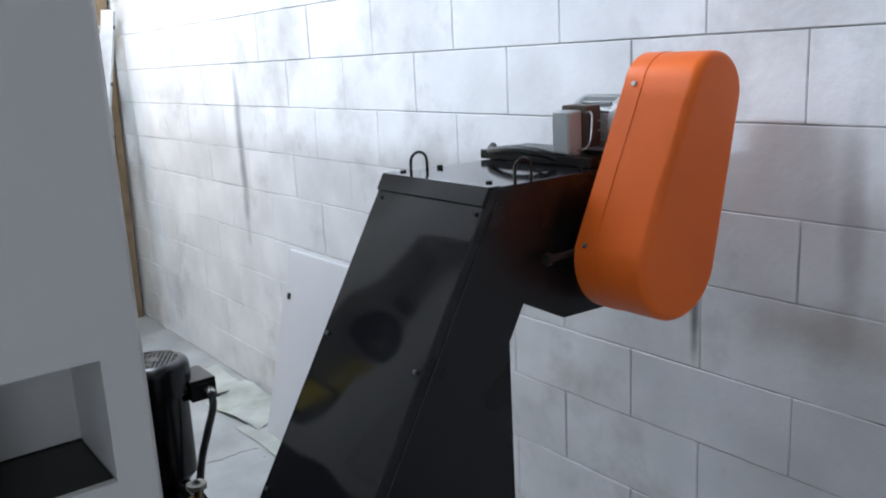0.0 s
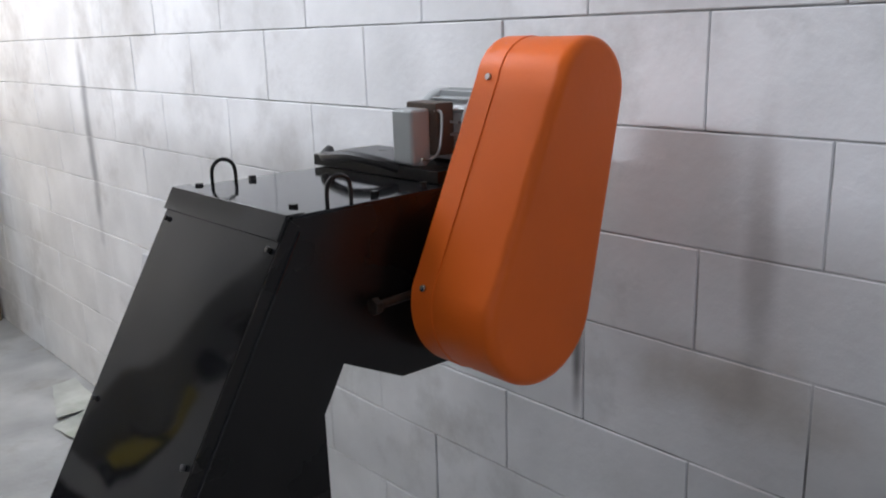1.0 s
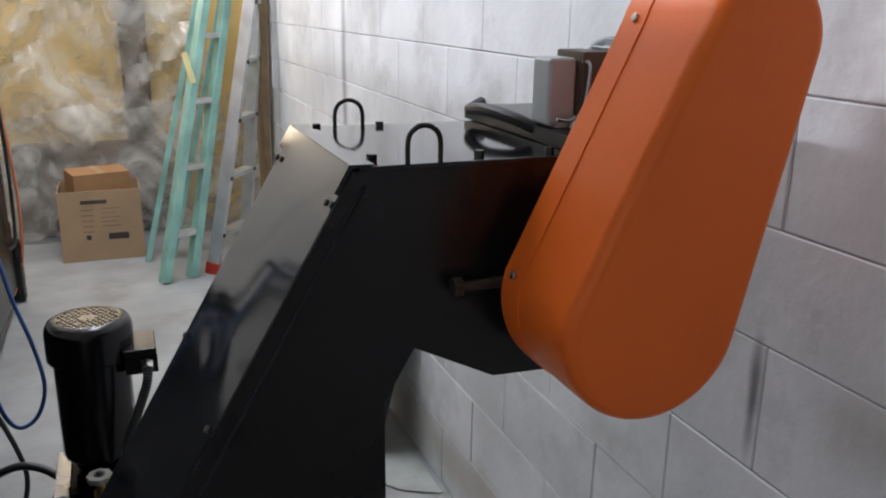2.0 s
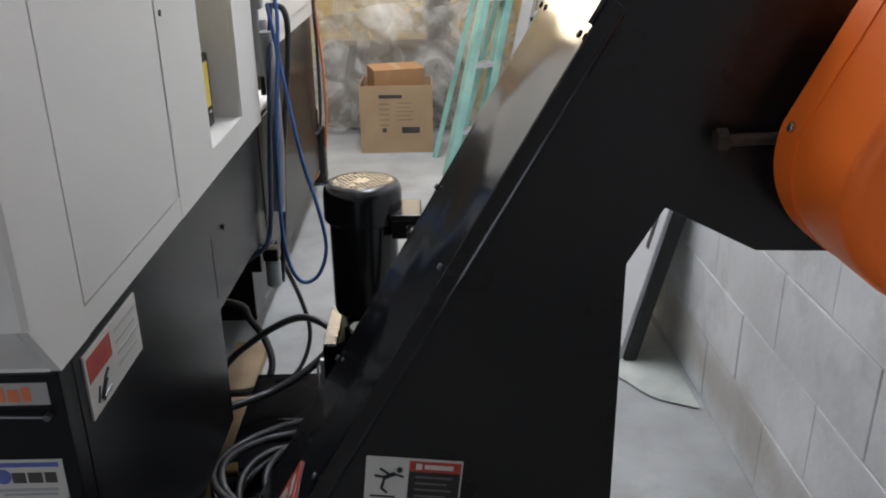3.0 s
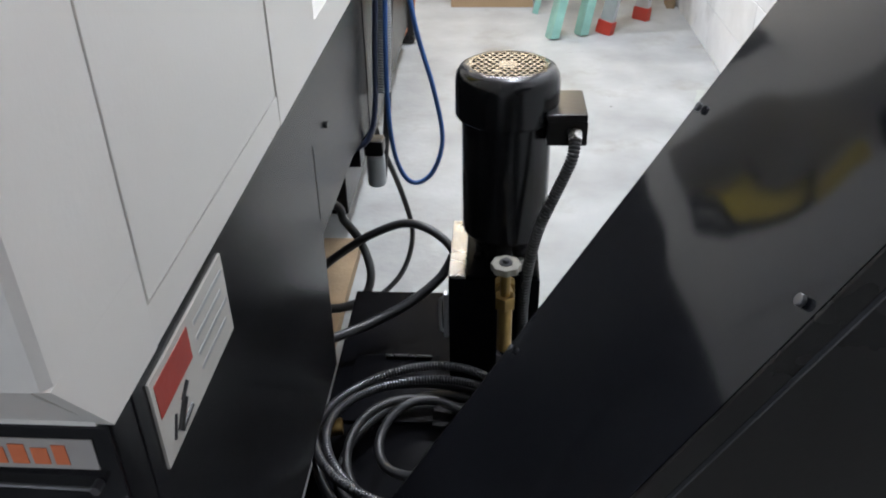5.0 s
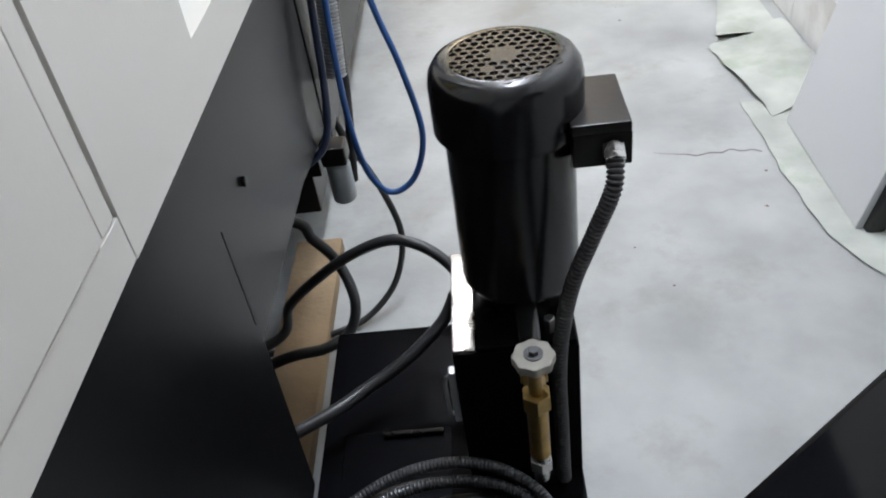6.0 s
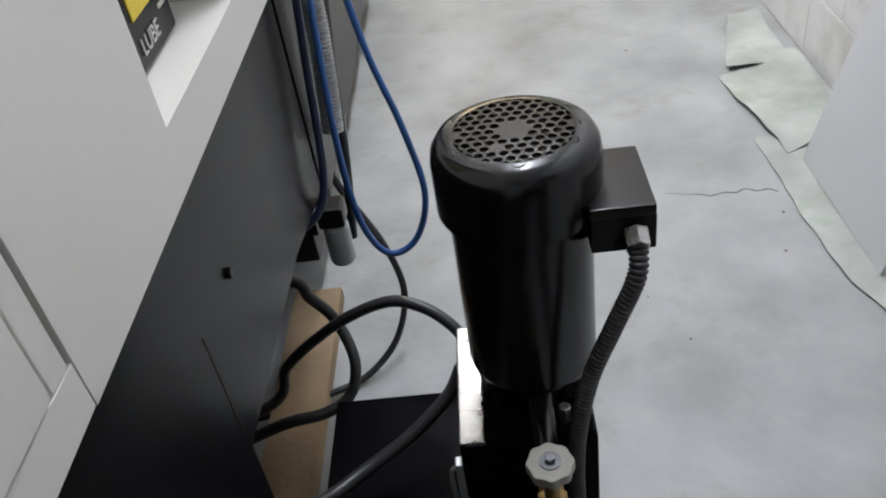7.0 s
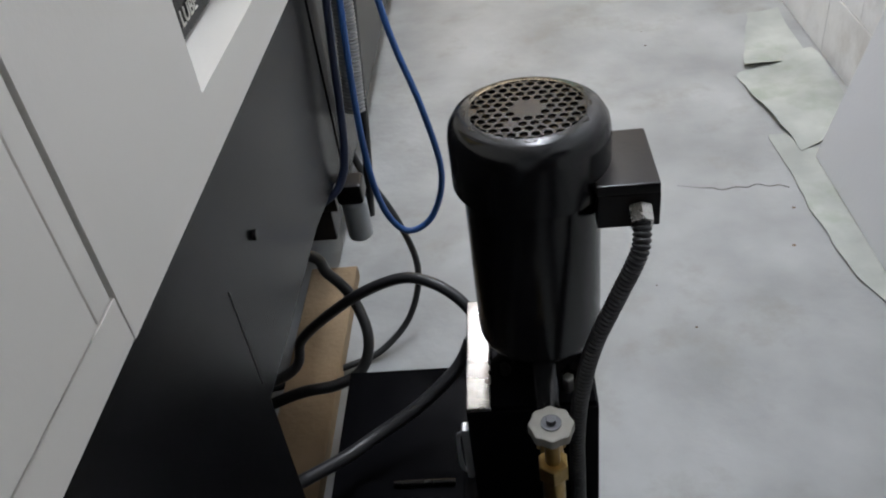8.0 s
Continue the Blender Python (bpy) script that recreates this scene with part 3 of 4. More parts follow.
# front and corner shell with the tray niche
NI = (0.217, 0.390, 0.917, 1.071)
fr = B()
box(fr, -1.6, NI[0], FY, FY + 0.012, 0.868, TOP, 0)
box(fr, NI[1], SX - 0.012, FY, FY + 0.012, 0.868, TOP, 0)
box(fr, NI[0], NI[1], FY, FY + 0.012, 0.868, NI[2], 0)
box(fr, NI[0], NI[1], FY, FY + 0.012, NI[3], TOP, 0)
bmesh.ops.remove_doubles(fr, verts=fr.verts, dist=0.0002)
part("front_sheet", fr, M_WHITE, lathe, "off-white painted front sheet")
part("corner_post", prism(B(), [(SX - 0.012, FY), (SX - 0.006, FY + 0.0005), (SX - 0.0005, FY + 0.006), (SX, FY + 0.013), (SX, 0.975), (SX - 0.012, 0.975)], "z", 0.868, TOP, 0), M_WHITE, lathe)
part("bottom_bevel", prism(B(), [(FY, 0.868), (FY + 0.003, 0.862), (FY + 0.048, WZ + 0.004), (FY + 0.048, WZ), (FY + 0.058, WZ), (FY + 0.058, 0.868)], "x", -1.6, SX - 0.012, 0), M_WHITE, lathe)
part("corner_foot", prism(B(), [(FY + 0.001, 0.8679), (FY + 0.050, WZ), (0.975, WZ), (0.975, 0.8679)], "x", SX - 0.0119, SX, 0.0), M_WHITE, lathe)
for x0, x1, y0, y1, z0, z1 in ((NI[0] - 0.006, NI[0], FY + 0.012, 1.003, NI[2], NI[3]), (NI[1], NI[1] + 0.006, FY + 0.012, 1.003, NI[2], NI[3]), (NI[0], NI[1], 1.003, 1.009, NI[2], NI[3]), (NI[0], NI[1], FY + 0.012, 1.003, NI[3], NI[3] + 0.006)):
    part("niche_lining", box(B(), x0, x1, y0, y1, z0, z1, 0), M_WHITE, lathe)
part("niche_mat", box(B(), NI[0], NI[1], FY + 0.006, 1.003, NI[2] - 0.012, NI[2] - 0.002, 0), M_RUBBER, lathe, "black rubber mat in the niche")
door = part("side_door", box(B(), SX - 0.012, SX + 0.001, 0.9768, 1.3455, 0.8345, TOP, 0.0015), M_WHITE, lathe, "off-white side service door")
part("door_sill", box(B(), SX - 0.012, SX - 0.0005, 0.976, 1.3745, WZ, 0.832, 0.001), M_WHITE, lathe)
part("door_jamb", box(B(), SX - 0.012, SX - 0.001, 1.3495, 1.3705, 0.833, TOP, 0.001), M_WHITE, lathe)
b = B()
rod(b, (SX, 1.395, 1.12), (SX + 0.002, 1.395, 1.12), 0.005, 10)
part("plug", b, M_LABBLK, lathe)
part("top_sheet", box(B(), -1.6, SX, FY + 0.012, 3.6, TOP, TOP + 0.01, 0), M_WHITE, lathe)
part("back_core", box(B(), -1.6, SX - 0.17, 1.04, 2.5, WZ, TOP, 0), M_WHITE, lathe)
part("base_top_seal", box(B(), -1.55, 0.4385, 0.9, 2.05, 0.7932, 0.7948, 0), M_LABBLK, lathe)
# lubricator in the recess
lube = part("lubricator", box(B(), SX - 0.135, SX - 0.045, 1.678, 1.803, 0.8515, 1.0, 0.004), M_DARK, lathe, "dark central lubricator with yellow label")
LB = Matrix.Translation((SX - 0.0445, 1.741, 0.925)) @ Matrix(((0, 0, 1), (1, 0, 0), (0, 1, 0))).to_4x4()
flat("label_panel", -0.035, 0.045, -0.030, 0.06, M_YELLOW, lube, LB)
text_part("label_text", "LUBE", 0.022, LB @ Matrix.Translation((-0.012, -0.054, 0.0012)), M_LABEL, lube)
flat("text_bar", 0.028, 0.045, -0.044, -0.040, M_LABEL, lube, LB)
b = B()
rod(b, (SX - 0.09, 1.742, 1.0), (SX - 0.09, 1.742, 1.12), 0.035, 20, w=0.004)
part("reservoir", b, M_YELLOW, lube)
part("valve_block", rod(B(), (SX - 0.14, 1.80, 1.20), (SX - 0.07, 1.80, 1.20), 0.03, 16, w=0.003), M_BLACK, lathe)
part("valve_block", box(B(), SX - 0.12, SX - 0.07, 1.77, 1.84, 1.30, 1.36, 0.004), M_BROWN, lathe)
# labels on the apron and side
FM = Matrix.Translation((0.355, 0.8946, 0.762))


def plate(name, w, h, material, x, z, label):
    t = B()
    box(t, -w / 2, w / 2, -0.0012, 0.0, -h / 2, h / 2, 0.0004, m=Matrix.Translation((x, 0.8949, z)))
    return part(name, t, material, lathe, label)


mp = plate("name_plate", 0.113, 0.028, M_LABSHADE, 0.3675, 0.767, "pale maker's plate with worn orange mark")
for k, (x0, x1) in enumerate(((-0.042, -0.026), (-0.022, -0.010), (-0.006, 0.006), (0.010, 0.022), (0.026, 0.036))):
    patch("mark", x0, x1, -0.009, 0.009 - 0.003 * (k % 2), M_ORLAB, mp, m=Matrix.Translation((0.3675, 0.8935, 0.767)))
b = B()
rod(b, (0.312, 0.888, 0.743), (0.422, 0.888, 0.740), 0.0016, 8)
rod(b, (0.314, 0.8945, 0.743), (0.314, 0.884, 0.743), 0.004, 10)
rod(b, (0.420, 0.8945, 0.740), (0.420, 0.886, 0.740), 0.004, 10)
part("latch_rod", b, M_STEELH, lathe, "small steel latch rod")
ap = plate("dealer_plate", 0.094, 0.055, M_LABEL, 0.3755, 0.653, "white dealer plate with blue band")
AM = Matrix.Translation((0.3755, 0.8935, 0.653))
patch("band", -0.042, 0.042, 0.018, 0.024, M_BLULAB, ap, m=AM)
for k, (x0, x1) in enumerate(((-0.016, 0.0), (0.003, 0.020), (0.023, 0.037))):
    patch("mark", x0, x1, -0.004, 0.010, M_INK, ap, m=AM)
patch("text_bar", -0.036, 0.036, -0.016, -0.012, M_GREYP, ap, m=AM)
patch("text_bar", -0.030, 0.034, -0.022, -0.019, M_GREYP, ap, m=AM)
b = B()
rod(b, (0.3485, 0.8938, 0.658), (0.3485, 0.8928, 0.658), 0.010, 20)
part("mark", b, M_BLULAB, ap)
SM = Matrix.Translation((0.4412, 1.040, 0.735)) @ Matrix(((0, 0, 1), (1, 0, 0), (0, 1, 0))).to_4x4()
st = flat("caution_sticker", -0.089, 0.089, -0.043, 0.043, M_LABEL, lathe, SM)
st["label"] = "white caution sticker with red block and hand sign"
flat("label_panel", -0.083, -0.010, 0.004, 0.036, M_RED, st, SM, 0.0014)
b = B()
for p, q, r in (((-0.06, -0.03), (-0.04, -0.012), 0.006), ((-0.055, -0.034), (-0.03, -0.030), 0.004), ((-0.045, -0.012), (-0.03, -0.004), 0.004), ((-0.07, -0.03), (-0.06, -0.012), 0.003)):
    rod(b, SM @ Vector((*p, 0.0005)), SM @ Vector((*q, 0.0005)), r * 0.7, 8)
part("sign_mark", b, M_LABBLK, st)
for k in range(4):
    flat("text_bar", 0.004, 0.084 - 0.010 * (k % 2), 0.026 - 0.016 * k, 0.030 - 0.016 * k, M_GREYP, st, SM, 0.0014)
# rear section of the machine
part("rear_base", box(B(), -1.5, 0.305, 2.36, 3.98, 0.10, 0.83, 0.004), M_DARK, lathe)
part("rear_enclosure", box(B(), -1.6, 0.315, 2.36, 4.0, 0.834, TOP, 0.006), M_WHITE, lathe)
part("rear_door", box(B(), 0.3155, 0.322, 3.0, 3.86, 0.90, 1.7, 0.004), M_WHITE, lathe)
part("rear_post", box(B(), 0.30, 0.40, 2.13, 2.22, 0.834, TOP, 0.003), M_WHITE, lathe)
part("rear_panel", box(B(), 0.25, 0.27, 2.06, 2.36, 0.80, TOP, 0), M_GREYP, lathe)
part("manifold_shelf", box(B(), 0.27, 0.43, 2.07, 2.35, 0.80, 0.812, 0.002), M_WHITE, lathe)
man = part("air_manifold", rod(rod(box(B(), 0.40, 0.455, 2.12, 2.16, 1.05, 1.11, 0.003), (0.43, 2.14, 1.0), (0.43, 2.14, 1.05), 0.015, 12), (0.43, 2.2, 0.88), (0.43, 2.2, 1.02), 0.022, 16, w=0.004), M_GREYP, lathe, "grey air service unit")
part("fitting", rod(B(), (0.45, 2.14, 1.09), (0.50, 2.12, 1.09), 0.009, 12), M_STEEL, man)
part("fitting", rod(B(), (0.43, 2.2, 0.83), (0.43, 2.2, 0.88), 0.010, 12), M_BLACK, man)
bowl = part("filter_bowl", rod(B(), (0.452, 2.0, 0.385), (0.452, 2.0, 0.455), 0.020, 20, w=0.006), M_GREYL, lathe, "clear grey filter bowl")
part("bowl_head", box(B(), 0.430, 0.472, 1.98, 2.02, 0.456, 0.49, 0.006), M_BLACK, bowl)
b = B()
tube(b, [(0.462, 2.12, 1.0), (0.466, 2.13, 0.85), (0.468, 2.12, 0.7), (0.462, 2.09, 0.55)], 0.017, 10, 12, ridges=True)
part("ribbed_conduit", b, M_GREYP, lathe, "ribbed steel conduit")
# hinge belt bed under the apron
bed = part("belt_bed", box(B(), -0.9, 0.405, 0.775, 0.93, 0.35, 0.3918, 0.002), M_RUST, lathe, "oily rusty tray under the apron")
part("bed_front", box(B(), -0.9, 0.425, 0.752, 0.773, 0.0, 0.405, 0.003), M_BLACK, lathe)
for k in range(16):
    x = 0.17 - 0.036 * k
    part("belt_slat", box(B(), x, x + 0.026, 0.785, 0.925, 0.392, 0.402, 0.002), M_SLAT, bed)
for x in (0.295, 0.34, 0.375):
    part("belt_slat", box(B(), x, x + 0.005, 0.785, 0.925, 0.392, 0.399, 0.001), M_SLAT, bed)

settle(lathe, MACHINE_FIT)

# ---- coolant unit ----
tank = thing("coolant_tank", (0.62, 1.5, 0), "low black steel coolant tank on the floor", "tank")
part("body", box(B(), 0.41, 0.781, 1.195, 1.901, 0.0, 0.172, 0.004), M_BLACK, tank)
part("lid", box(B(), 0.406, 0.785, 1.195, 1.905, 0.1725, 0.182, 0.0025), M_TANK, tank, "glossy black tank lid")
hatch = part("hatch", box(B(), 0.44, 0.602, 1.52, 1.695, 0.1822, 0.188, 0.002), M_TANK, tank)
b = B()
for p, q in (((0.50, 1.685, 0.193), (0.59, 1.685, 0.193)), ):
    tube(b, [p, q], 0.004, 3, 8)
part("hatch_handle", b, M_BLACK, hatch)
pump = thing("coolant_pump", (0.717, 1.712, 0.182), "black vertical coolant pump motor on the tank", "pump")
part("chamber", box(B(), 0.622, 0.779, 1.616, 1.806, 0.1823, 0.4175, 0.003), M_TANK, pump, "black pump chamber box")
part("mount_plate", box(B(), 0.653, 0.776, 1.620, 1.802, 0.4177, 0.424, 0.002), M_TANK, pump)
# bright strip added in place of the reflection in the glossy black top
part("top_sheen_strip", box(B(), 0.6225, 0.652, 1.6165, 1.8055, 0.4177, 0.425, 0.002), M_TOPSHEEN, pump, "bright strip standing in for a reflection on the chamber top")
b = B()
box(b, 0.6125, 0.6218, 1.618, 1.633, 0.295, 0.385, 0.002)
tube(b, [(0.615, 1.624, 0.305), (0.607, 1.624, 0.313), (0.607, 1.624, 0.367), (0.615, 1.624, 0.375)], 0.003, 4, 8)
part("sight_gauge", b, M_ALU, pump)
CX, CY = 0.717, 1.712
mb = part("motor_body", rod(B(), (CX, CY, 0.462), (CX, CY, 0.70), 0.0735, 56, w=0.012), M_MOTORBLK, pump, "gloss black motor housing")
part("motor_bell", rod(B(), (CX, CY, 0.440), (CX, CY, 0.466), 0.050, 40, r2=0.068), M_MOTORBLK, pump)
part("bracket", rod(B(), (CX, CY, 0.424), (CX, CY, 0.445), 0.05, 36), M_MOTORBLK, pump)
for a in (40, 130, 220, 310):
    x, y = CX + 0.06 * math.cos(radians(a)), CY + 0.06 * math.sin(radians(a))
    part("mount_bolt", rod(B(), (x, y, 0.424), (x, y, 0.434), 0.007, 6), M_BLACK, pump)


def fan_cover():
    """A cap with rounded rim and an open grille of drilled rows in its top."""
    t = B()
    prof = [(0.0805, 0.672), (0.0845, 0.676), (0.0845, 0.728), (0.0825, 0.739), (0.077, 0.7475), (0.069, 0.7515), (0.060, 0.7525)]
    seg = 56
    rings = [[t.verts.new((CX + r * math.cos(2 * math.pi * k / seg), CY + r * math.sin(2 * math.pi * k / seg), z)) for k in range(seg)] for r, z in prof + [(0.060, 0.7500), (0.0755, 0.7455), (0.0815, 0.735), (0.0815, 0.672)]]
    n = len(rings)
    for i in range(n):
        a, c = rings[i], rings[(i + 1) % n]
        for k in range(seg):
            t.faces.new((a[k], a[(k + 1) % seg], c[(k + 1) % seg], c[k]))
    return t


fc = part("fan_cover", fan_cover(), M_MOTORBLK, pump, "domed fan cover with pierced grille")


def grille():
    """A disc of hexagonal webs with round holes, four spokes and a plain hub."""
    t = B()
    pitch, hole, z0, z1 = 0.0118, 0.0047, 0.7495, 0.7522
    def ring(cx, cy, ro, ri, seg=6, turn=30):
        o = [(cx + ro * math.cos(radians(turn + 60 * k)), cy + ro * math.sin(radians(turn + 60 * k))) for k in range(6)]
        i = [(cx + ri * math.cos(radians(turn + 60 * k)), cy + ri * math.sin(radians(turn + 60 * k))) for k in range(6)]
        for z in (z0, z1):
            vo = [t.verts.new((*p, z)) for p in o]
            vi = [t.verts.new((*p, z)) for p in i]
            for k in range(6):
                t.faces.new((vo[k], vo[(k + 1) % 6], vi[(k + 1) % 6], vi[k]))
            if z == z0:
                lo = vi
            else:
                for k in range(6):
                    t.faces.new((lo[k], lo[(k + 1) % 6], vi[(k + 1) % 6], vi[k]))
    for i in range(-7, 8):
        for j in range(-7, 8):
            x = pitch * (i + 0.5 * (j % 2))
            y = pitch * 0.866 * j
            r = math.hypot(x, y)
            if r > 0.0615:
                continue
            a = math.degrees(math.atan2(y, x)) % 60
            solid = r < 0.0125 or (min(a, 60 - a) * r < 0.16 and r > 0.0125 and (i + j) % 5 == 0)
            ring(CX + x, CY + y, pitch * 0.5774, 0.0006 if solid else hole)
    return t


part("grille", grille(), M_MOTORBLK, fc)
part("grille_back", rod(B(), (CX, CY, 0.728), (CX, CY, 0.7285), 0.081, 40), M_LABBLK, fc)
for k in range(7):
    a = radians(360 / 7 * k)
    b = B()
    box(b, 0.012, 0.07, -0.002, 0.002, 0.733, 0.746, 0.0005, m=Matrix.Translation((CX, CY, 0)) @ Matrix.Rotation(a, 4, "Z"))
    part("fan_blade", b, M_GREYD, fc)
jb = part("terminal_box", box(B(), 0.780, 0.843, 1.648, 1.752, 0.645, 0.684, 0.002), M_BLACK, pump, "black motor terminal box")
part("box_lid", box(B(), 0.778, 0.842, 1.645, 1.752, 0.6845, 0.697, 0.003), M_BLACK, jb)
b = B()
rod(b, (0.822, 1.648, 0.668), (0.822, 1.630, 0.660), 0.0125, 6, w=0.001)
part("conduit_nut", b, M_STEEL, jb)
b = B()
tube(b, [(0.822, 1.634, 0.662), (0.818, 1.617, 0.637), (0.795, 1.614, 0.578), (0.772, 1.610, 0.52), (0.757, 1.605, 0.452), (0.751, 1.600, 0.385), (0.751, 1.598, 0.30), (0.751, 1.595, 0.19)], 0.0098, 8, 12, ridges=True)
part("flexible_conduit", b, M_GREYH, pump, "black ribbed flexible conduit")
# brass valve
valve = part("valve_body", rod(rod(rod(B(), (0.718, 1.508, 0.36), (0.718, 1.508, 0.44), 0.012, 16), (0.718, 1.508, 0.44), (0.718, 1.508, 0.462), 0.017, 6, w=0.002), (0.718, 1.508, 0.462), (0.718, 1.508, 0.507), 0.008, 12), M_BRASS, pump, "worn brass gate valve")
b = B()
t = B()
pts = [(0.0225 * (1 + 0.05 * math.cos(8 * 2 * math.pi * k / 48)) * math.cos(2 * math.pi * k / 48), 0.0225 * (1 + 0.05 * math.cos(8 * 2 * math.pi * k / 48)) * math.sin(2 * math.pi * k / 48)) for k in range(48)]
prism(b, [(0.718 + p[0], 1.508 + p[1]) for p in pts], "z", 0.507, 0.519, 0.002)
part("hand_wheel", b, M_WHEEL, valve, "pale scalloped hand wheel")
part("wheel_nut", rod(rod(B(), (0.718, 1.508, 0.519), (0.718, 1.508, 0.5205), 0.0105, 20), (0.718, 1.508, 0.5205), (0.718, 1.508, 0.526), 0.0055, 6, w=0.001), M_STEELH, valve)
part("pipe_elbow", rod(rod(B(), (0.718, 1.52, 0.45), (0.718, 1.558, 0.45), 0.0125, 16), (0.718, 1.540, 0.45), (0.718, 1.560, 0.45), 0.018, 6, w=0.002), M_BRASS, pump)
part("pump_outlet", rod(B(), (0.718, 1.561, 0.452), (0.718, 1.67, 0.452), 0.014, 16), M_MOTORBLK, pump)
part("outlet_pipe", rod(rod(B(), (0.718, 1.508, 0.315), (0.718, 1.508, 0.36), 0.009, 16, r2=0.012), (0.718, 1.508, 0.335), (0.718, 1.508, 0.352), 0.014, 6, w=0.001), M_STEEL, pump, "small steel hose nipple")
b = B()
rod(b, (0.745, 1.640, 0.424), (0.745, 1.640, 0.445), 0.007, 6, w=0.001)
part("bleed_screw", b, M_STEEL, pump)

settle(tank, MACHINE_FIT)
settle(pump, Matrix.Translation((0.006, 0.044, 0.0)) @ Matrix.Diagonal((1, 1, 1.042, 1)))

# ---- hoses ----
def hose(name, pts, r, material, label, group="loose hoses", ridges=False):
    t = B()
    tube(t, pts, r, 10, 12, ridges)
    ob = single(name, t, material, label, "hose", group)
    settle(ob, MACHINE_FIT)
    return ob


hose("air_hose", [(0.49, 2.12, 1.09), (0.50, 2.09, 1.02), (0.487, 2.04, 0.80), (0.484, 2.0, 0.60), (0.492, 1.985, 0.48), (0.512, 1.985, 0.415), (0.540, 1.99, 0.395), (0.575, 1.995, 0.42), (0.595, 2.0, 0.49), (0.578, 2.01, 0.59), (0.545, 2.03, 0.70), (0.515, 2.06, 0.85), (0.485, 2.10, 1.0), (0.47, 2.13, 1.06)], 0.005, M_BLUE, "blue coiled air hose hanging beside the machine")
hose("air_hose", [(0.475, 2.15, 1.06), (0.468, 2.09, 0.9), (0.462, 2.03, 0.7), (0.456, 1.97, 0.53), (0.41, 1.94, 0.485), (0.33, 1.92, 0.45), (0.2, 1.92, 0.43)], 0.006, M_BLUEDK, "dark blue air hose along the machine side")
hose("power_cable", [(0.455, 2.20, 1.05), (0.50, 2.19, 1.04), (0.505, 2.18, 0.95), (0.475, 2.16, 0.7), (0.465, 2.12, 0.5), (0.45, 2.1, 0.35)], 0.008, M_RUBBER, "black power cable hanging from the service unit")
hose("power_cable", [(0.429, 2.121, 0.482), (0.442, 2.142, 0.408), (0.478, 2.203, 0.249), (0.5, 2.195, 0.143), (0.474, 2.16, 0.058), (0.415, 2.115, 0.016), (0.349, 2.081, 0.012), (0.254, 2.047, 0.012), (0.1, 2.0, 0.03), (-0.05, 2.0, 0.02)], 0.0065, M_RUBBER, "black cable looping down to the floor")
hose("coolant_hose", [(-0.1, 1.93, 0.03), (0.239, 1.993, 0.081), (0.295, 2.02, 0.15), (0.365, 2.025, 0.207), (0.433, 2.02, 0.253), (0.505, 2.005, 0.288), (0.56, 1.985, 0.288), (0.607, 1.96, 0.265), (0.641, 1.936, 0.219)], 0.0095, M_GREYH, "grey-black coolant hose arched over the tank")
hose("coolant_hose", [(0.02, 1.56, 0.16), (0.30, 1.63, 0.23), (0.421, 1.687, 0.24), (0.478, 1.73, 0.24), (0.542, 1.763, 0.26), (0.60, 1.795, 0.295), (0.625, 1.81, 0.335)], 0.0095, M_GREYH, "grey-black coolant hose to the pump")
hose("power_cable", [(0.1, 2.06, 0.33), (0.32, 2.07, 0.30), (0.355, 2.076, 0.25), (0.391, 2.068, 0.20), (0.419, 2.019, 0.15), (0.405, 1.98, 0.11), (0.36, 1.955, 0.10), (0.29, 1.94, 0.10), (0.15, 1.92, 0.06), (-0.05, 1.9, 0.02)], 0.010, M_RUBBER, "thick black cable looped on the floor")
for k, (r, z, c) in enumerate(((0.158, 0.262, M_STEELH), (0.146, 0.256, M_STEELH), (0.168, 0.232, M_GREYH), (0.128, 0.225, M_RUBBER), (0.082, 0.258, M_GREYH), (0.150, 0.212, M_RUBBER))):
    cx, cy = 0.588 + 0.006 * k, 1.428 - 0.004 * k
    pts = [(cx + r * 1.05 * math.cos(a), cy + r * 0.95 * math.sin(a), z + 0.012 * math.sin(2 * a + k)) for a in [radians(20 + 18 * i) for i in range(18)]]
    hose("coiled_conduit", pts, 0.0075, c, "coiled black and steel cable conduit on the tank", "conduit coil", ridges=c is M_STEELH)
b = B()
rod(b, (0.40, 1.46, 0.225), (0.455, 1.47, 0.225), 0.014, 12, w=0.002)
rod(b, (0.425, 1.465, 0.225), (0.435, 1.467, 0.225), 0.0165, 6)
settle(single("hose_coupling", b, M_BRASS, "small brass hose coupling beside the tank", "coupling"), MACHINE_FIT)
single("timber_skid", box(B(), 0.232, 0.338, 1.10, 2.45, 0.0, 0.035, 0.004), M_WOOD, "raw timber skid under the machine edge", "timber")

# ---- far end ----
carton = thing("cardboard_carton", (0.68, 4.75, 0), "large open cardboard carton with printed side", "box")
for x0, x1, y0, y1 in ((0.466, 0.893, 4.60, 4.606), (0.466, 0.893, 4.90, 4.906), (0.466, 0.472, 4.606, 4.90), (0.887, 0.893, 4.606, 4.90)):
    part("panel", box(B(), x0, x1, y0, y1, 0.0, 0.385, 0.001), M_CARD, carton)
part("bottom", box(B(), 0.472, 0.887, 4.606, 4.90, 0.0, 0.006, 0), M_CARD, carton)
CM = Matrix.Translation((0.68, 4.5995, 0.2))
patch("text_bar", -0.10, 0.035, 0.115, 0.135, M_INK, carton, m=CM)
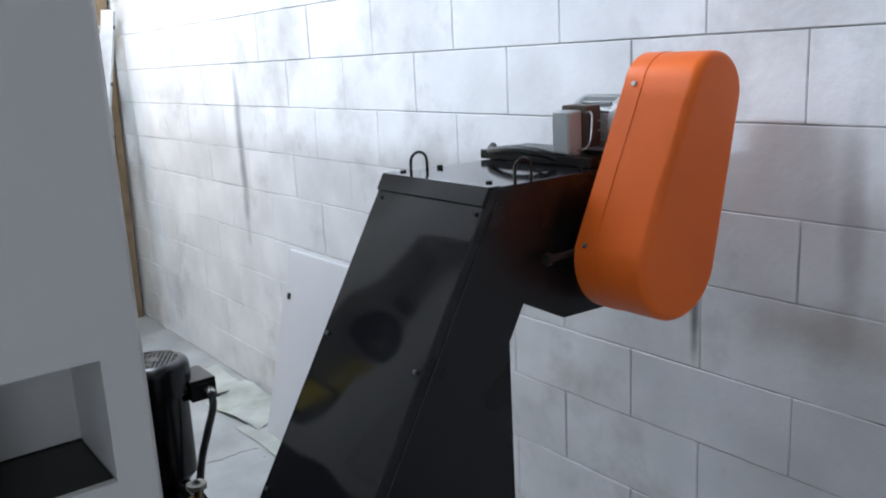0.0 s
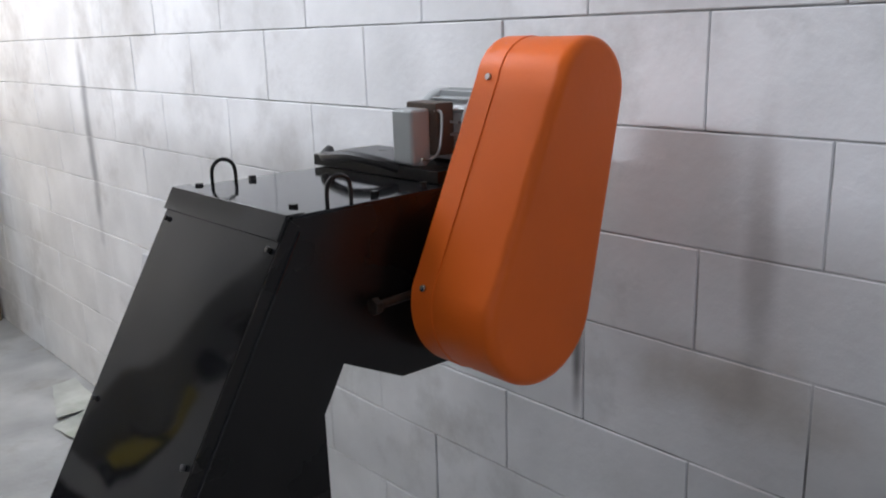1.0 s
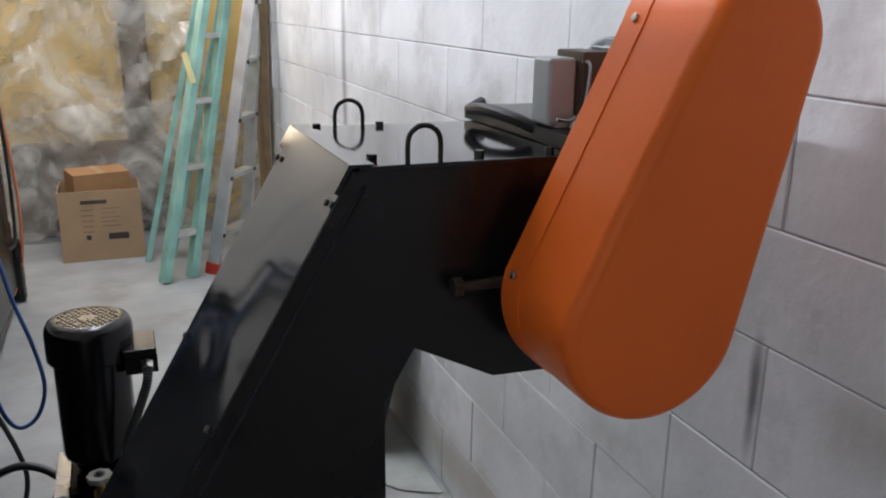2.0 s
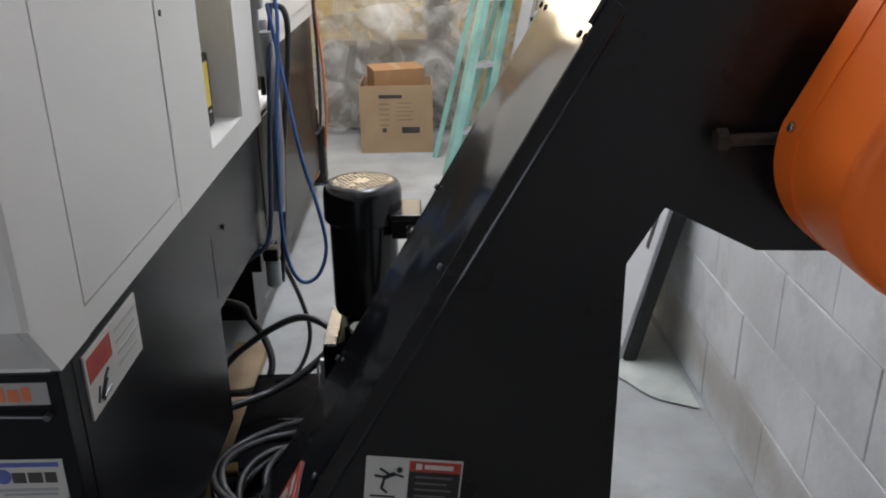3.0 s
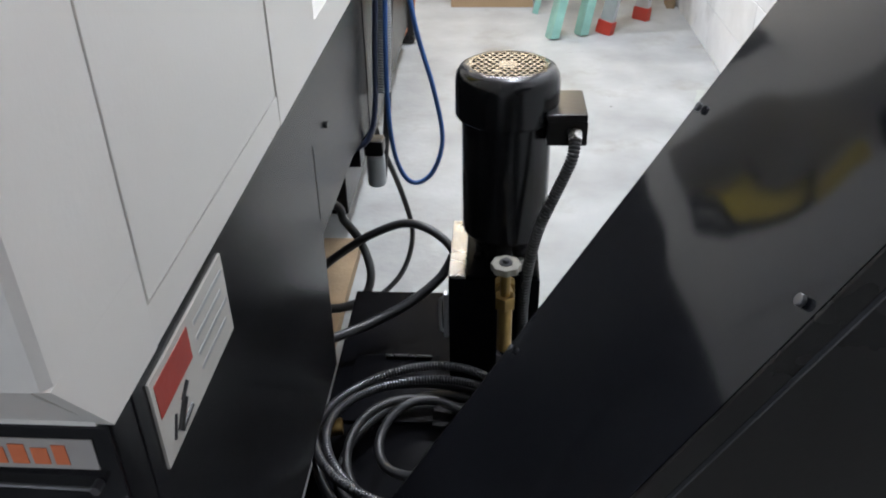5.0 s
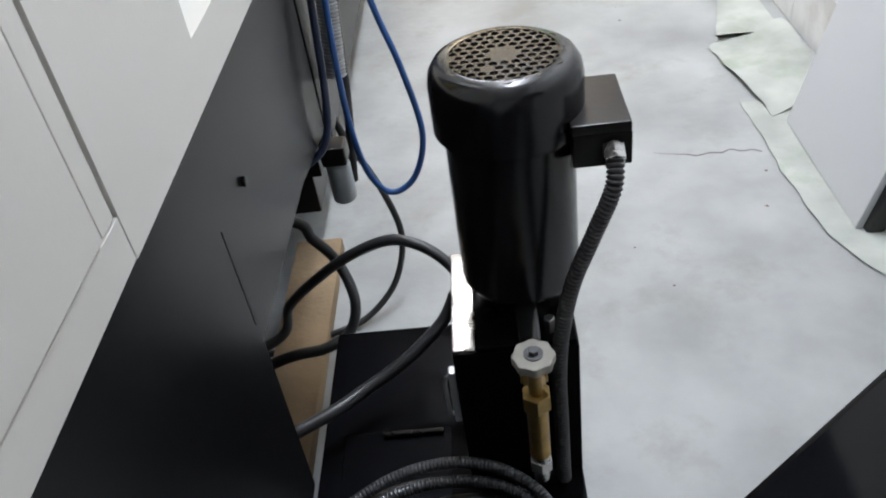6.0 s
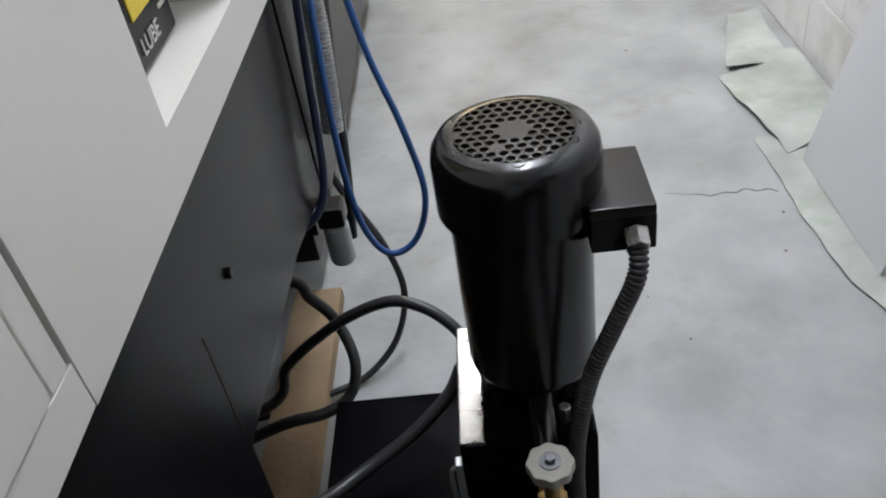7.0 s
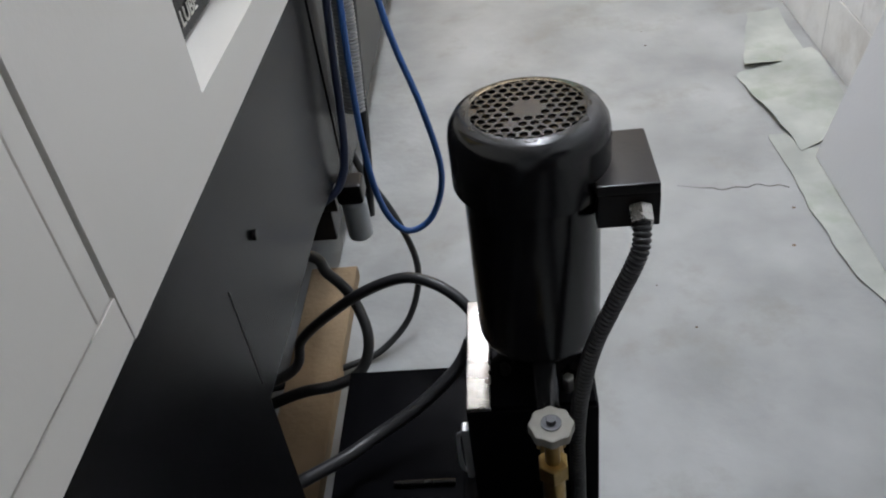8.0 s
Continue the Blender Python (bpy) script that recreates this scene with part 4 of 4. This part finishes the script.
for k in range(5):
    patch("text_bar", -0.10, -0.04, 0.08 - 0.03 * k, 0.086 - 0.03 * k, M_INK2, carton, m=CM)
    patch("text_bar", 0.0, 0.10 - 0.02 * (k % 2), 0.085 - 0.024 * k, 0.090 - 0.024 * k, M_INK2, carton, m=CM)
patch("text_bar", 0.03, 0.135, -0.085, -0.05, M_INK, carton, m=CM)
patch("text_bar", -0.085, -0.06, -0.08, -0.055, M_INK, carton, m=CM)
inner = thing("small_carton", (0.68, 4.76, 0.35), "brown carton standing in the larger one", "box")
RI = Matrix.Translation((0.675, 4.755, 0)) @ Matrix.Rotation(radians(14), 4, "Z")
part("body", box(B(), -0.15, 0.15, -0.115, 0.115, 0.006, 0.47, 0.003, m=RI), M_CARD2, inner)
part("tape", box(B(), -0.02, 0.02, -0.1155, 0.1155, 0.4701, 0.4712, 0, m=RI), M_CARD, inner)


def rail_ladder(name, feet, tops, n, rail_w, rail_d, m_rail, m_rung, label, caps=None, flange=False):
    ob = thing(name, tuple((Vector(feet[0]) + Vector(feet[1])) / 2), label, "ladder")
    side = (Vector(feet[1]) - Vector(feet[0])).normalized()
    for f, tp in zip(feet, tops):
        f, tp = Vector(f), Vector(tp)
        d = tp - f
        u = d.normalized()
        out = u.cross(side).normalized()
        m = Matrix((side, out, u)).transposed().to_4x4()
        t = B()
        box(t, -rail_w / 2, rail_w / 2, -rail_d / 2, rail_d / 2, 0, d.length, 0.003, m=Matrix.Translation(f) @ m)
        rr = part("rail", t, m_rail, ob)
        if caps:
            t = B()
            box(t, -rail_w * 0.65, rail_w * 0.65, -rail_d * 0.6, rail_d * 0.6, 0, 0.06, 0.003, m=Matrix.Translation(f) @ m)
            part("foot", t, caps, rr)
        if flange:
            for k in range(n):
                c = f + d * ((k + 0.7) / n)
                t = B()
                rod(t, c - out * (rail_d / 2 + 0.004), c - out * (rail_d / 2 - 0.002), 0.011, 10)
                part("rivet", t, M_LABBLK, rr)
    for k in range(n):
        a = Vector(feet[0]).lerp(Vector(tops[0]), (k + 0.7) / n)
        c = Vector(feet[1]).lerp(Vector(tops[1]), (k + 0.7) / n)
        t = B()
        d = c - a
        y = Vector((0, 0, 1)).cross(d).normalized()
        m = Matrix((d.normalized(), y, d.normalized().cross(y))).transposed().to_4x4()
        box(t, 0, d.length, -0.035, 0.035, -0.012, 0.012, 0.003, m=Matrix.Translation(a) @ m)
        part("rung", t, m_rung, ob)
    return ob


sl = rail_ladder("step_ladder", ((0.965, 4.12, 0), (1.105, 4.17, 0)), ((1.435, 4.70, 1.93), (1.54, 4.74, 1.93)), 6, 0.042, 0.080, M_TEAL, M_ALU, "folded teal fibreglass step ladder leaning in the corner")
for f, tp in (((0.90, 4.50, 0), (1.42, 4.76, 1.90)), ((1.04, 4.54, 0), (1.55, 4.79, 1.90))):
    t = B()
    tube(t, [f, tp], 0.020, 2, 4)
    part("rear_leg", t, M_TEAL, sl)
part("top_cap", box(B(), 1.405, 1.575, 4.66, 4.80, 1.93, 1.975, 0.006), M_ALU, sl)
part("label_panel", box(B(), -0.0155, 0.0155, -0.039, 0.0, 0.0, 0.16, 0.001, m=Matrix.Translation((1.20, 4.395, 0.95)) @ Matrix.Rotation(radians(-12), 4, "Y") @ Matrix.Rotation(radians(-17), 4, "X")), M_YELLAB, sl)
rail_ladder("extension_ladder", ((1.217, 4.19, 0), (1.42, 4.40, 0)), ((1.585, 4.36, 1.74), (1.615, 4.60, 1.74)), 6, 0.028, 0.07, M_ALU, M_ALU, "aluminium extension ladder with red feet leaning in the corner", caps=M_RED, flange=True)


def drape(x0, x1, y, z0, z1, seed, amp):
    """A hanging film with folds."""
    t = B()
    nu, nv = 70, 50
    g = []
    for i in range(nu + 1):
        row = []
        for k in range(nv + 1):
            u, v = i / nu, k / nv
            x = x0 + (x1 - x0) * u
            z = z0 + (z1 * (1 + 0.22 * noise.noise((x * 1.7, seed, 0.5))) - z0) * v
            a = noise.noise((x * 3 + z * 2.6, z * 1.2, seed)) + 0.7 * noise.noise((x * 6 - z * 6, z * 2.0, seed + 5)) + 0.35 * noise.noise((x * 17 + z * 9, z * 9, seed + 9))
            row.append(t.verts.new((x, y + amp * a + 0.25 * max(0, 0.5 - z) ** 2, z + 0.02 * a)))
        g.append(row)
    for i in range(nu):
        for k in range(nv):
            t.faces.new((g[i][k], g[i + 1][k], g[i + 1][k + 1], g[i][k + 1]))
    return t


single("plastic_sheet", drape(-0.15, 1.35, 5.02, 0.03, 2.6, 3.0, 0.10), M_FILM, "crumpled clear plastic sheeting hung before the wall", "sheeting")
single("plastic_sheet", drape(-0.1, 1.62, 4.97, 0.03, 0.80, 11.0, 0.07), M_FILM, "crumpled clear plastic sheeting bunched low on the wall", "sheeting")
# goods behind the sheeting
single("covered_cabinet", box(B(), 0.20, 1.10, 5.14, 5.29, 0.0, 0.55, 0.05), M_GREYD, "dark cabinet standing behind the plastic sheeting", "cabinet")
single("covered_locker", box(B(), 0.86, 1.02, 5.18, 5.29, 0.0, 1.5, 0.05), M_GREYD, "dark upright locker behind the plastic sheeting", "locker")
for k, (x, y, l, r) in enumerate(((1.60, 4.62, 2.3, 3), (1.61, 4.75, 2.1, -2))):
    t = B()
    box(t, -0.02, 0.02, -0.045, 0.045, 0, l, 0.003, m=Matrix.Translation((x, y, 0)) @ Matrix.Rotation(radians(r), 4, "X"))
    single("timber_plank", t, M_WOOD2, "brown timber plank standing against the wall", "plank", "planks in the corner")
t = B()
tube(t, [(0.30, 4.02, 1.75), (0.305, 4.04, 1.3), (0.32, 4.06, 0.9), (0.345, 4.06, 0.5), (0.33, 4.05, 0.2), (0.28, 4.02, 0.05), (0.22, 4.02, 0.02)], 0.007, 8, 10)
single("orange_cable", t, M_REDCAB, "orange extension cable hanging beside the machine", "cable")
t = B()
tube(t, [(0.325, 3.90, 1.75), (0.325, 3.92, 1.2), (0.335, 3.94, 0.7), (0.33, 3.92, 0.35), (0.30, 3.88, 0.3)], 0.008, 8, 10)
single("black_cable", t, M_RUBBER, "black cable hanging beside the machine", "cable")
t = B()
box(t, 0.22, 0.33, 4.02, 4.10, 0.0, 0.30, 0.02)
rod(t, (0.27, 4.06, 0.3), (0.27, 4.06, 0.38), 0.03, 12)
single("floor_pump", t, M_BLACK, "small black floor unit at the machine end", "pump")

for ob in [o for o in scene.objects if o.parent is None and o.type in ("MESH", "EMPTY") and o.get("category") in ("box", "ladder", "sheeting", "cabinet", "locker", "plank", "cable") or o.name.startswith("floor_pump")]:
    settle(ob, FAR_FIT)

# ---- along the block wall ----
board = thing("leaning_board", (1.43, 2.46, 0), "white sheet metal door leaning on the wall", "panel")
BT = Matrix.Translation((1.452, 2.25, 0.0)) @ Matrix.Rotation(math.atan2(0.175, 0.73), 4, "Y")
part("sheet", box(B(), -0.004, 0.012, 0.0, 0.42, 0.004, 0.755, 0.003, m=BT), M_BOARD, board)
part("edge_seal", box(B(), 0.0125, 0.052, -0.016, 0.026, 0.004, 0.762, 0.008, m=BT), M_RUBBER, board, "black rubber edge seal")
part("edge_seal", box(B(), 0.0125, 0.030, 0.40, 0.42, 0.006, 0.752, 0.004, m=BT), M_RUBBER, board)
part("handle_slot", box(B(), -0.0058, -0.0042, 0.05, 0.075, 0.36, 0.56, 0.001, m=BT), M_LABBLK, board)
part("handle_slot", box(B(), -0.0058, -0.0042, 0.365, 0.39, 0.56, 0.585, 0.001, m=BT), M_LABBLK, board)

def paper(edge, inner, seed, lift):
    """A torn strip of paper between a ragged edge and a straight one; both are lists of (x, y)."""
    t = B()
    n, m = len(edge), 12
    g = []
    for i in range(n):
        row = []
        for k in range(m + 1):
            p = Vector(edge[i]).lerp(Vector(inner[i]), k / m)
            h = 0.0015 + lift * max(0.0, noise.noise((p.x * 6, p.y * 5, seed)) + 0.25) + (0.004 * (1 - k / m) ** 4 * (0.5 + noise.noise((p.y * 9, 0, seed))))
            row.append(t.verts.new((p.x, p.y, max(0.001, h))))
        g.append(row)
    for i in range(n - 1):
        for k in range(m):
            t.faces.new((g[i][k], g[i + 1][k], g[i + 1][k + 1], g[i][k + 1]))
    ret = bmesh.ops.extrude_face_region(t, geom=t.faces[:])
    bmesh.ops.translate(t, verts=[v for v in ret["geom"] if isinstance(v, bmesh.types.BMVert)], vec=(0, 0, 0.0007))
    return t


def ragged(ctrl, n, amp, seed):
    p = smooth_path([(*c, 0) for c in ctrl], max(2, n // (len(ctrl) - 1)))
    return [(q.x + amp * noise.noise((q.y * 14, seed, 0)), q.y) for q in p]


e = ragged([(1.60, 1.98), (1.49, 2.05), (1.40, 2.22), (1.375, 2.44), (1.37, 2.78)], 36, 0.012, 1.0)
single("masking_paper", paper(e, [(1.62, y) for x, y in e], 2.0, 0.004), M_PAPER, "paint-spattered paper strip along the wall foot", "paper", "masking papers")
e = ragged([(1.425, 2.70), (1.40, 2.86), (1.37, 3.08), (1.42, 3.12)], 24, 0.014, 4.0)
single("masking_paper", paper(e, [(1.615, y + 0.08) for x, y in e], 5.0, 0.03), M_PAPER, "crumpled grey-green paper sheet on the floor", "paper", "masking papers")
e = ragged([(1.40, 3.13), (1.44, 3.28), (1.50, 3.46)], 16, 0.014, 7.0)
single("masking_paper", paper(e, [(1.60, y + 0.02) for x, y in e], 8.0, 0.03), M_PAPER, "torn corner of grey-green paper on the floor", "paper", "masking papers")
t = B()
tube(t, [(1.10, 2.60, -0.001), (1.15, 2.585, -0.0008), (1.179, 2.580, 0.0), (1.20, 2.570, 0.0), (1.235, 2.577, 0.0), (1.26, 2.572, 0.0003), (1.285, 2.582, 0.0), (1.31, 2.570, 0.0), (1.335, 2.572, 0.0), (1.354, 2.559, 0.0)], 0.0015, 6, 5)
tagged(part("floor_crack", t, M_TXT), "thin dark crack in the concrete floor", "crack", kind="structure")
rngd = random.Random(8)
for k in range(8):
    x, y = rngd.uniform(0.95, 1.35), rngd.uniform(2.1, 4.0)
    t = B()
    bmesh.ops.create_icosphere(t, subdivisions=1, radius=rngd.uniform(0.002, 0.005))
    for v in t.verts:
        v.co = Vector((v.co.x * rngd.uniform(0.7, 1.6), v.co.y, abs(v.co.z) * 0.5)) + Vector((x, y, 0))
    single("debris_crumb", t, M_GREYD, "small crumb of debris on the floor", "debris", "floor debris")

for ob in [o for o in scene.objects if o.parent is None and o.get("category") in ("panel", "paper", "crack", "debris")]:
    settle(ob, stretch(1.07, 1.0))

# ---- lamps under the ceiling ----
def tube_fitting(x, y, along_y, n):
    ob = thing("ceiling_light", (x, y, 3.06), "white fluorescent batten under the ceiling", "lamp", "ceiling lights")
    hx, hy = (0.08, 0.62 * n) if along_y else (0.62 * n, 0.08)
    part("housing", box(B(), x - hx, x + hx, y - hy, y + hy, 3.05, 3.098, 0.004), M_BOARD, ob)
    return ob


for args in LAMPS:
    tube_fitting(*args)

# ---- blocks of the wall ----
def block_mesh(name, ly, lz):
    t = B()
    g = 0.0013
    box(t, 0.0, 0.012, g, ly - g, g, lz - g, 0.0018, seg=1)
    me = bpy.data.meshes.new(name)
    t.to_mesh(me)
    t.free()
    me.materials.append(M_BLOCK)
    return me


BL = 0.4125
COURSES = [0.0, 0.19, 0.38, 0.574, 0.75, 0.947, 1.115, 1.297, 1.472] + [1.657 + 0.186 * j for j in range(7)]
rng = random.Random(5)
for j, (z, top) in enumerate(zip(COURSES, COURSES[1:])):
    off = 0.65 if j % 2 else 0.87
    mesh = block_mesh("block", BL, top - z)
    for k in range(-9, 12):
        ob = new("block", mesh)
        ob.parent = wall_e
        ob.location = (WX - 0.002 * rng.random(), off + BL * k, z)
